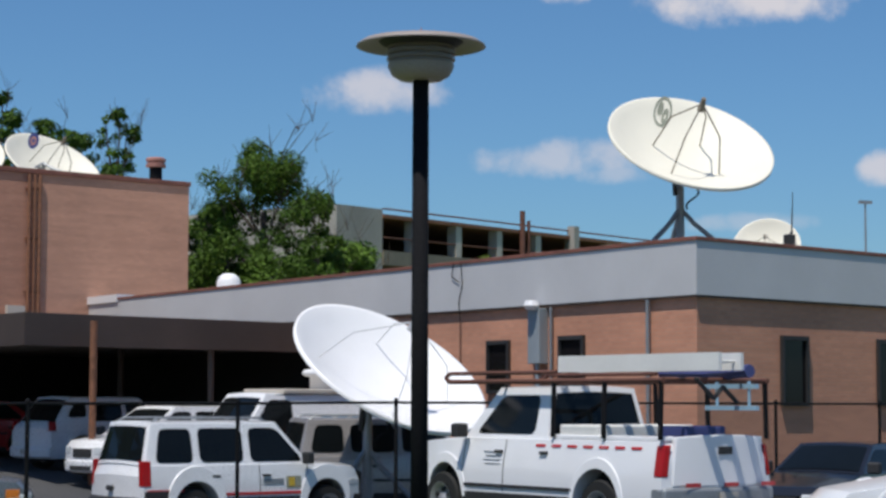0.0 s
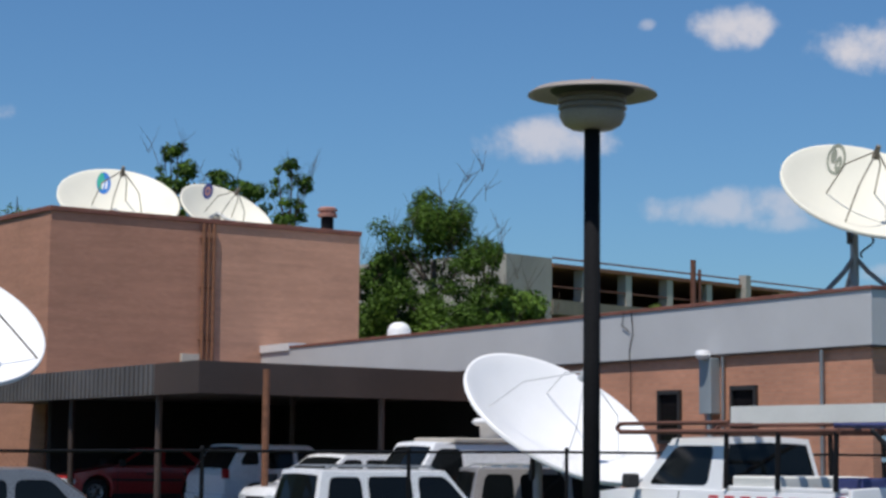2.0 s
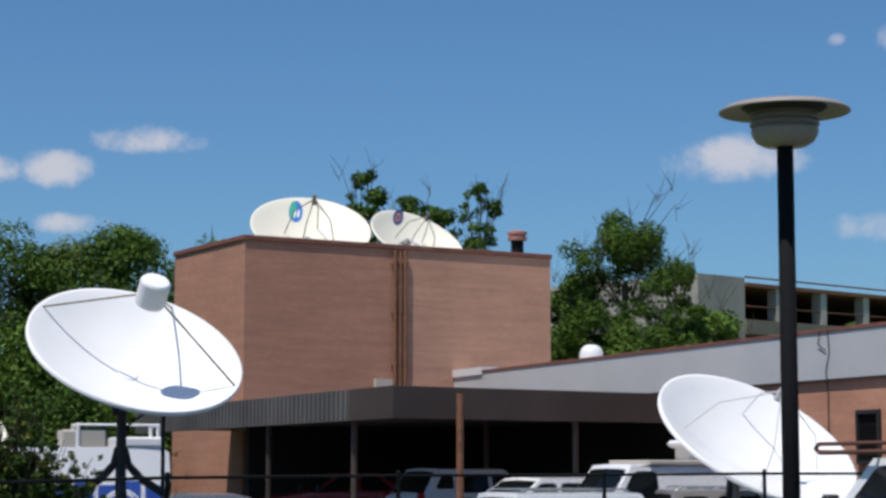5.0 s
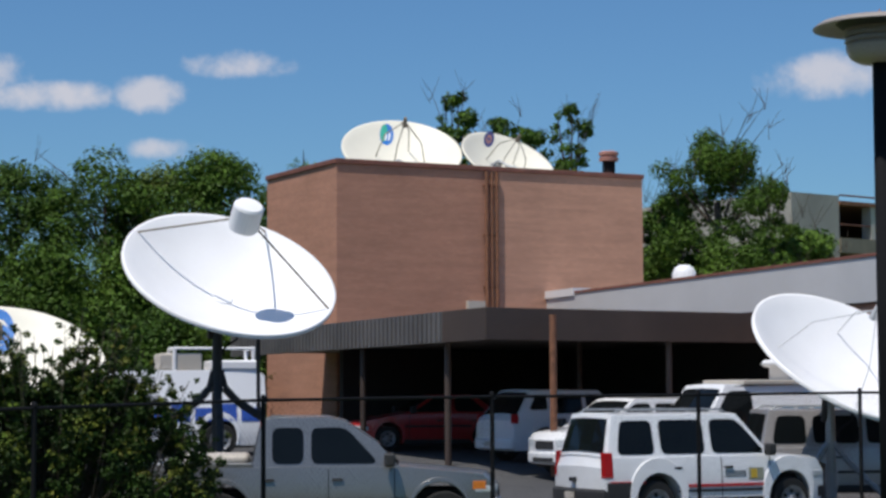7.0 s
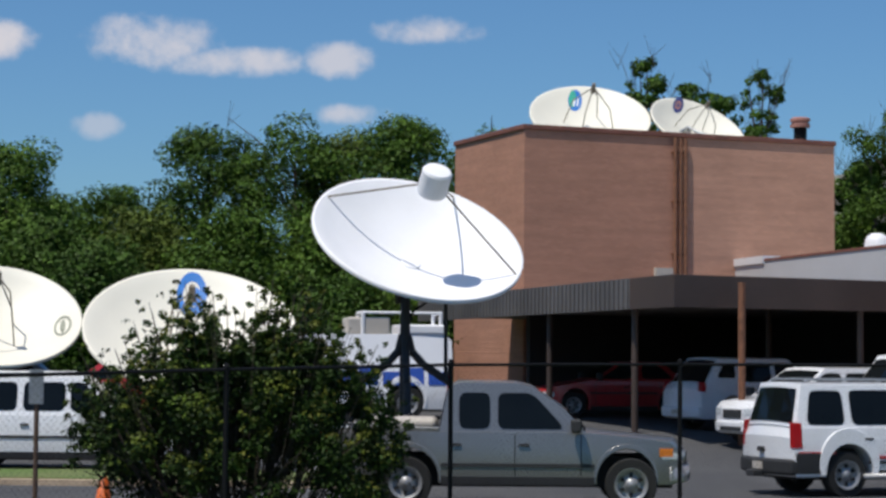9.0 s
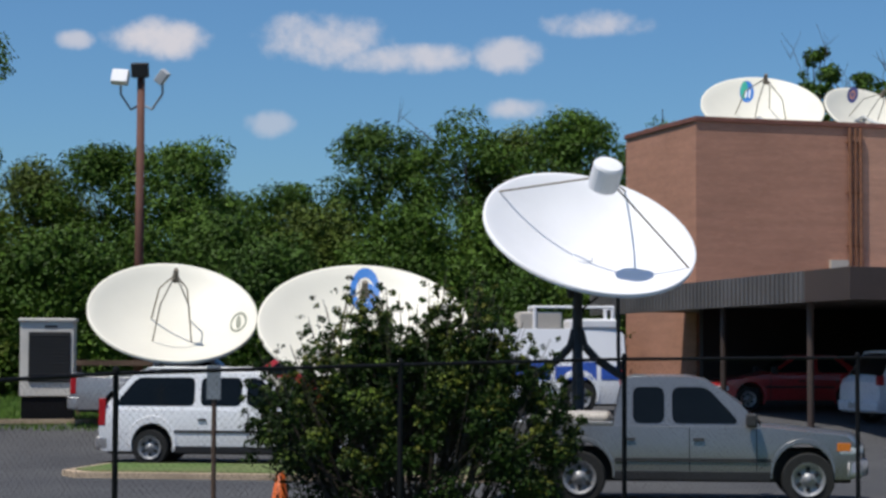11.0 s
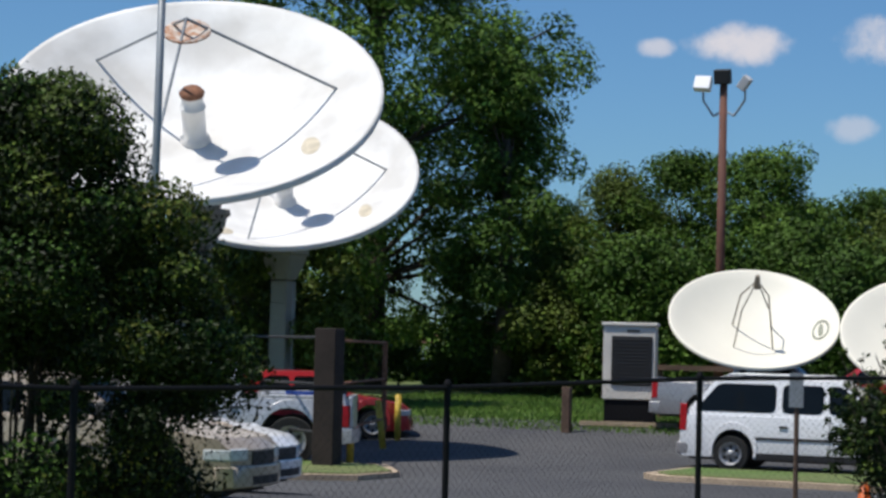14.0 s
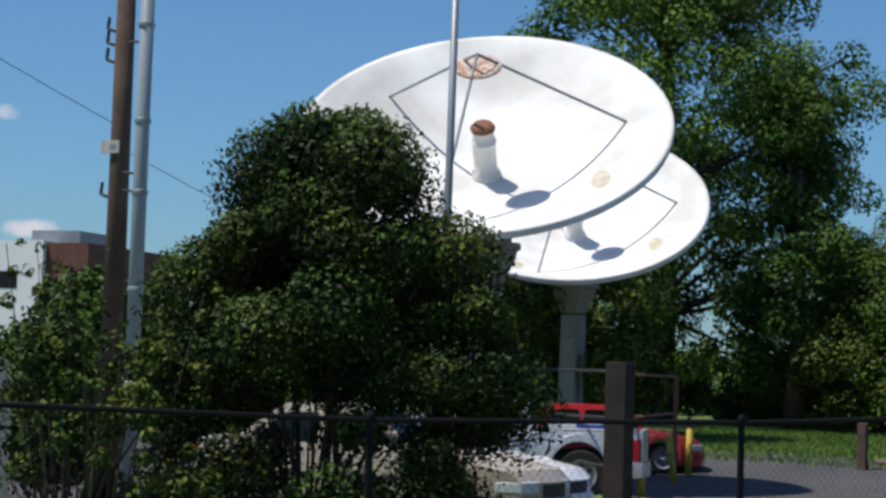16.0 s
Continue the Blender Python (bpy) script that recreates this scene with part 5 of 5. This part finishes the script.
# ---- far left: buildings behind the trees ----
office = thing("office_building", pose(*at(-41.27, 130, 0.78), 0, 0, 12), "distant white office block with a brown side and roof plant", "building")
part("wall", slab(-9, 0, 0, 14, 0, 9.0), M["white_dish"], office, "white rendered wall")
part("wall", slab(0.0, 3.0, 0.4, 14, 0, 8.9), M["redwood"], office, "brown panelled wall")
part("plant_room", slab(-2.0, 1.5, 2, 6, 8.99, 9.8), M["steel"], office, "roof plant screen")
for k in range(3):
    part("window", slab(-8 + k * 2.4, -6.6 + k * 2.4, -0.03, -0.003, 5.9, 7.0), M["window"], office)
low_wall = thing("garden_wall", pose(*at(-42.3, 27.0, 0.0), 0, 0, 42), "pale concrete block wall end", "wall")
part("block", slab(-4.0, 0.2, 0, 0.3, 0, 2.05), M["concrete"], low_wall)
far_house = thing("house", pose(*at(-20.2, 110, 0.78), 0, 0, 20), "small pale far house seen between the trees", "house")
part("wall", slab(-5, 5, 0, 6, 0, 1.6), M["white_dish"], far_house)
part("roof", prism([(-5.4, 1.6), (0, 2.6), (5.4, 1.6)], -0.4, 6.4), M["pink"], far_house)

# ---- trees and shrubs ----


def leaves(name, blobs, count, size, mat, parent, seed, flat=0.75, hollow=0.55, lift=0.35):
    """A crown of many small leaf clumps spread through overlapping clouds; blobs: x, y, z, radius."""
    rng = np.random.default_rng(seed)
    blobs = np.array(blobs, float)
    weight = blobs[:, 3] ** 2
    pick = rng.choice(len(blobs), count, p=weight / weight.sum())
    d = rng.normal(size=(count, 3))
    d /= np.linalg.norm(d, axis=1)[:, None]
    rad = (hollow + (1.08 - hollow) * rng.random(count) ** 0.6) * (0.86 + 0.28 * rng.random(count))
    c = blobs[pick, :3] + d * (rad * blobs[pick, 3])[:, None] * np.array((1, 1, flat))
    nrm = d + rng.normal(size=(count, 3)) * 0.55 + np.array((0, 0, lift))
    nrm /= np.linalg.norm(nrm, axis=1)[:, None]
    side = np.cross(nrm, rng.normal(size=(count, 3)))
    side /= np.linalg.norm(side, axis=1)[:, None]
    other = np.cross(nrm, side)
    s = size * (0.55 + 0.9 * rng.random(count))[:, None]
    v = np.empty((count, 4, 3))
    v[:, 0], v[:, 1], v[:, 2], v[:, 3] = c - side * s, c + other * s * 0.55 + nrm * s * 0.15, c + side * s, c - other * s * 0.55 + nrm * s * 0.15
    me = bpy.data.meshes.new(name)
    me.from_pydata(v.reshape(-1, 3).tolist(), [], np.arange(count * 4).reshape(-1, 4).tolist())
    me.materials.append(M[mat])
    ob = new(name, me)
    ob.parent = parent
    return tagged(ob, kind="stuff")


def crown_blobs(rng, h0, h1, width, n, r):
    """Clumps that fill an uneven outline: a loose filling, and boughs that swell out of it."""
    def spot(q0):
        t = rng.random()
        w = width * math.sin(math.pi * min(0.97, 0.18 + 0.78 * t)) ** 0.7
        a, q = rng.random() * math.tau, max(q0, rng.random()) ** 0.5
        return w * q * math.cos(a), w * q * math.sin(a), h0 + (h1 - h0) * t
    boughs = [spot(0.6) for _ in range(max(8, n // 10))]
    out = []
    spread = max(r * 0.7, width * 0.13)
    for k in range(n):
        if k % 9 < 7:
            x, y, z = spot(0.0)
        else:
            x, y, z = rng.choice(boughs)
            x, y, z = x + rng.gauss(0, spread), y + rng.gauss(0, spread), z + rng.gauss(0, spread * 0.8)
        out.append((x, y, z, r * rng.uniform(0.6, 1.35)))
    return out


def tree(m, h, width, label, mat="leaf", seed=1, count=7000, size=0.2, low=0.25, clumps=34, r=None, bare=0, name="tree", flat=0.75):
    rng = random.Random(seed)
    root = thing(name, m, label, "tree" if name == "tree" else "shrub", "trees" if name == "tree" else "")
    r = r or width * 0.3
    blobs = crown_blobs(rng, h * low, h - r * 0.6, max(0.1, width - r * 0.6), clumps, r)
    leaves("crown", blobs, count, size, mat, root, seed, flat)
    trunk = bmesh.new()
    t0 = h * 0.03 + 0.02
    rod(trunk, (0, 0, -0.1), (0.1, 0, h * 0.35), t0, t0 * 0.7, 9)
    rod(trunk, (0.1, 0, h * 0.35), (0, 0.1, h * 0.75), t0 * 0.7, t0 * 0.3, 8)
    part("trunk", trunk, M["bark"], root, "rough brown trunk", smooth=True)
    limbs = bmesh.new()
    for bx, by, bz, br in blobs[::7]:
        z0 = max(h * 0.2, min(h * 0.65, bz - 0.5 * math.hypot(bx, by) - 0.3))
        rod(limbs, (0.05, 0.05, z0), (bx, by, bz), t0 * 0.2, t0 * 0.05, 5)
    for _ in range(bare):
        a = rng.random() * math.tau
        w = width * (0.2 + 0.75 * rng.random())
        z = h * (0.78 + 0.28 * rng.random())
        tip = Vector((w * math.cos(a), w * math.sin(a), z))
        rod(limbs, (w * 0.25 * math.cos(a), w * 0.25 * math.sin(a), z - h * 0.16), tip, 0.028, 0.008, 4)
        for _ in range(3):
            rod(limbs, tip - Vector((0, 0, h * 0.06 * rng.random())), tip + Vector((rng.uniform(-0.6, 0.6), rng.uniform(-0.4, 0.4), rng.uniform(0.1, 0.7))), 0.014, 0.005, 4)
    part("limb", limbs, M["bark"], root, "bare twigs and limbs", kind="stuff")
    return root


# behind the low wing and the block
tree(place(13.25, 74), 11.1, 3.1, "leafy green tree with bare twigs behind the low wing", "leaf", 3, 48000, 0.065, 0.08, 130, 0.56, bare=18)
tree(place(12.15, 75), 9.0, 1.9, "leafy green tree pressed against the brick block", "leaf_bright", 10, 18000, 0.065, 0.1, 80, 0.36, bare=8)
tree(place(14.75, 76), 9.2, 1.7, "leafy green tree with a ragged side", "leaf", 11, 16000, 0.065, 0.1, 80, 0.34, bare=10)
tree(place(15.7, 78), 7.6, 2.1, "green tree beside the parking garage", "leaf_bright", 4, 11000, 0.10, 0.15, 50, 0.5, bare=8)
tree(place(11.4, 80), 8.6, 2.0, "green tree behind the brick block", "leaf", 5, 11000, 0.10, 0.15, 50, 0.5, bare=6)
tree(place(5.75, 84), 14.1, 1.6, "sparse tall tree behind the roof dishes", "leaf", 6, 4200, 0.10, 0.6, 70, 0.3, bare=10)
tree(place(7.3, 84), 12.9, 3.0, "sparse tree behind the roof dishes", "leaf", 7, 6500, 0.10, 0.62, 110, 0.3, bare=14)
tree(place(9.05, 84), 13.5, 1.2, "thin treetop behind the roof dishes", "leaf", 8, 1500, 0.10, 0.78, 36, 0.26, bare=6)
tree(place(19.6, 82), 7.3, 0.9, "small yellow-green tree before the garage", "leaf_olive", 9, 2600, 0.09, 0.3, 30, 0.3)
# the wood along the far side
WOOD = [(-1.2, 74, 10.3, 4.0), (1.4, 82, 10.4, 3.5), (-4.3, 76, 10.0, 4.2), (-2.7, 79, 10.2, 3.4), (-6.9, 78, 10.2, 3.8), (-9.4, 84, 8.4, 3.6), (-3.0, 70, 6.5, 3.0), (-6.0, 70, 6.5, 3.2), (-8.6, 72, 6.4, 3.0), (0.9, 72, 7.0, 2.8),
        (-11.0, 88, 8.4, 3.6), (-12.4, 76, 9.2, 3.4), (-14.6, 76, 9.0, 3.6), (-16.6, 78, 8.6, 3.4), (-11.2, 70, 6.0, 3.0), (-13.6, 68, 5.6, 2.8), (-18.3, 80, 7.2, 3.0), (-15.8, 62, 5.2, 2.8), (-17.6, 64, 4.8, 2.4), (-10.0, 66, 5.0, 2.6), (-2.6, 66, 4.0, 2.6), (-7.2, 64, 3.6, 2.6)]
for k, (b, d, h, w) in enumerate(WOOD):
    tree(place(b, d), h, w, "broad green tree in the wood behind the lot" if k % 3 else "tall green tree in the wood behind the lot", ("leaf", "leaf_bright", "leaf", "leaf_olive", "leaf_dark")[k % 5], 20 + k, 32000, 0.077, 0.03, 170, 0.66, bare=0 if k != 2 else 4)
# the great oak
tree(place(-23.6, 68), 18.2, 7.7, "great dark oak with a spreading crown", "leaf_bright", 50, 135000, 0.085, 0.10, 330, 0.92)
tree(place(-19.8, 64), 11.0, 2.6, "outer limb of dark foliage beside the oak", "leaf_dark", 51, 24000, 0.085, 0.15, 70, 0.65)
for k, (b, d, h, w, mat) in enumerate([(-29.5, 60, 5.0, 3.6, "leaf_bright"), (-26.5, 58, 5.4, 3.6, "leaf_olive"), (-32.5, 48, 6.0, 3.5, "leaf"), (-36.5, 50, 5.0, 3.4, "leaf"), (-41.5, 40, 2.6, 2.2, "leaf"), (-39.9, 46, 4.3, 2.0, "leaf"),
                                       (-20.0, 72, 2.2, 4.0, "leaf_bright"), (-50.0, 48, 6, 4, "leaf"), (-34.5, 64, 7, 4, "leaf_dark"), (-26.0, 80, 3.0, 4.5, "leaf"), (-22.6, 84, 2.6, 4.5, "leaf_bright")]):
    tree(place(b, d), h, w, "green undergrowth tree at the edge of the lot", mat, 60 + k, 16000, 0.10, 0.03, 80, 0.6)


# shrubs by the fence
def shrub(b, d, label, mats, seed, profile, deep, clumps, r, count, size, spikes=0, hollow=0.3, lift=0.35):
    """A shrub whose outline is given as heights and half widths."""
    p = at(b, d)
    root = thing("shrub", Matrix.Translation((p.x, p.y, ground_z(p.x, p.y))), label, "shrub")
    rng = random.Random(seed)
    zs, ws = [q[0] for q in profile], [q[1] for q in profile]
    blobs, twigs = [], bmesh.new()
    for _ in range(clumps):
        z = rng.uniform(zs[0], zs[-1])
        w = max(0.05, float(np.interp(z, zs, ws)) - r * 0.6)
        a, q = rng.random() * math.tau, rng.random() ** 0.3
        blobs.append((w * q * math.cos(a), w * q * deep * math.sin(a), z, r * rng.choice((0.5, 0.75, 1.0, 1.5))))
    for _ in range(spikes):
        z = rng.uniform(zs[0] + 0.6, zs[-1])
        w = float(np.interp(z, zs, ws))
        x, y = rng.uniform(-w, w), rng.uniform(-w, w) * deep
        h = rng.uniform(0.4, 1.15)
        for k in range(5):
            blobs.append((x + 0.05 * k * rng.uniform(-1, 1), y, z + h * k / 4, 0.13 - 0.02 * k))
        rod(twigs, (x * 0.5, y * 0.5, max(0, z - 1.2)), (x, y, z + h), 0.012, 0.004, 4)
    for _ in range(26):
        z = rng.uniform(zs[0] + 0.5, zs[-1])
        w = float(np.interp(z, zs, ws))
        rod(twigs, (rng.uniform(-0.3, 0.3), 0, 0), (rng.uniform(-w, w) * 0.9, rng.uniform(-w, w) * deep * 0.9, z), 0.024, 0.006, 5)
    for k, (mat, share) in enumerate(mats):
        # later leaf colours go on clump tops, painting sunlit leaves there
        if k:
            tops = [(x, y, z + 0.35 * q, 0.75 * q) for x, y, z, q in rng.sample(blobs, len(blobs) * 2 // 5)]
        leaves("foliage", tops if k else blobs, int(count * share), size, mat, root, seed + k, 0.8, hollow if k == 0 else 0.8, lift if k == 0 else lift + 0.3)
    part("stem", twigs, M["bark"], root, "thin brown stems")
    return root


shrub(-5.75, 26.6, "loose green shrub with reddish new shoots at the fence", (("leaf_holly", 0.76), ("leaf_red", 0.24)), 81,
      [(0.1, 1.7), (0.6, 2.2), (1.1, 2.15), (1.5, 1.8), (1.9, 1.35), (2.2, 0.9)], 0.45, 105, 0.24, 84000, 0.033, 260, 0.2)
# near-black leaves paint the inner shade, the paler ones sunlit tops
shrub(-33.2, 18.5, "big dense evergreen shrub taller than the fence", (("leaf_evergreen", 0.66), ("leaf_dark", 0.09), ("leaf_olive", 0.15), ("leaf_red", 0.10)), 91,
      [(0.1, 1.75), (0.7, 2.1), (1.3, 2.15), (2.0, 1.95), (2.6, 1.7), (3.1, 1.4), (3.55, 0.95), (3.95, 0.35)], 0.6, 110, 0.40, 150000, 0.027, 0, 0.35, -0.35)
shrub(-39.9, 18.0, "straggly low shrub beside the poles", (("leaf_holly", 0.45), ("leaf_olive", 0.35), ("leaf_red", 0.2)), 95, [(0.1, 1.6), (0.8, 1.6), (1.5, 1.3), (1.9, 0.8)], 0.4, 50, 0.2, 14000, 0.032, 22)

# ---- cables overhead ----
line = thing("overhead_cable", Matrix(), "thin dark overhead cable", "cable")
pa, pb = at(-39.2, 29.0, 5.4), at(-58, 29, 11.5)
part("cable", tube([pa.lerp(pb, k / 10) - Vector((0, 0, 0.5 * math.sin(math.pi * k / 10))) for k in range(11)], 0.006, 4), M["black"], line)
pa, pb = at(-39.2, 29.0, 5.1), at(-25, 60, 3.2)
part("cable", tube([pa.lerp(pb, k / 10) - Vector((0, 0, 0.7 * math.sin(math.pi * k / 10))) for k in range(11)], 0.006, 4), M["black"], line)

# ---- grass blades along the fence ----
rng = np.random.default_rng(5)


def blades(name, x0, x1, y0, y1, count, lift, label):
    x, y = x0 + (x1 - x0) * rng.random(count), y0 + (y1 - y0) * rng.random(count)
    z = np.interp(y, GY, GZ) + lift
    a, h = rng.random(count) * math.tau, 0.05 + 0.09 * rng.random(count)
    v = np.empty((count, 3, 3))
    w = 0.02
    v[:, 0] = np.stack([x - w * np.cos(a), y - w * np.sin(a), z], 1)
    v[:, 1] = np.stack([x + w * np.cos(a), y + w * np.sin(a), z], 1)
    v[:, 2] = np.stack([x + 0.03 * np.sin(a * 3), y + 0.03 * np.cos(a * 5), z + h], 1)
    me = bpy.data.meshes.new(name)
    me.from_pydata(v.reshape(-1, 3).tolist(), [], np.arange(count * 3).reshape(-1, 3).tolist())
    me.materials.append(M["grass"])
    return tagged(new(name, me), label, "grass", kind="stuff")


blades("grass", -6, 12, 22.5, 27.5, 26000, 0.0, "mown green grass along the fence")
blades("grass", -24, -8, 44, 60, 30000, 0.0, "sunlit mown grass beyond the lot")
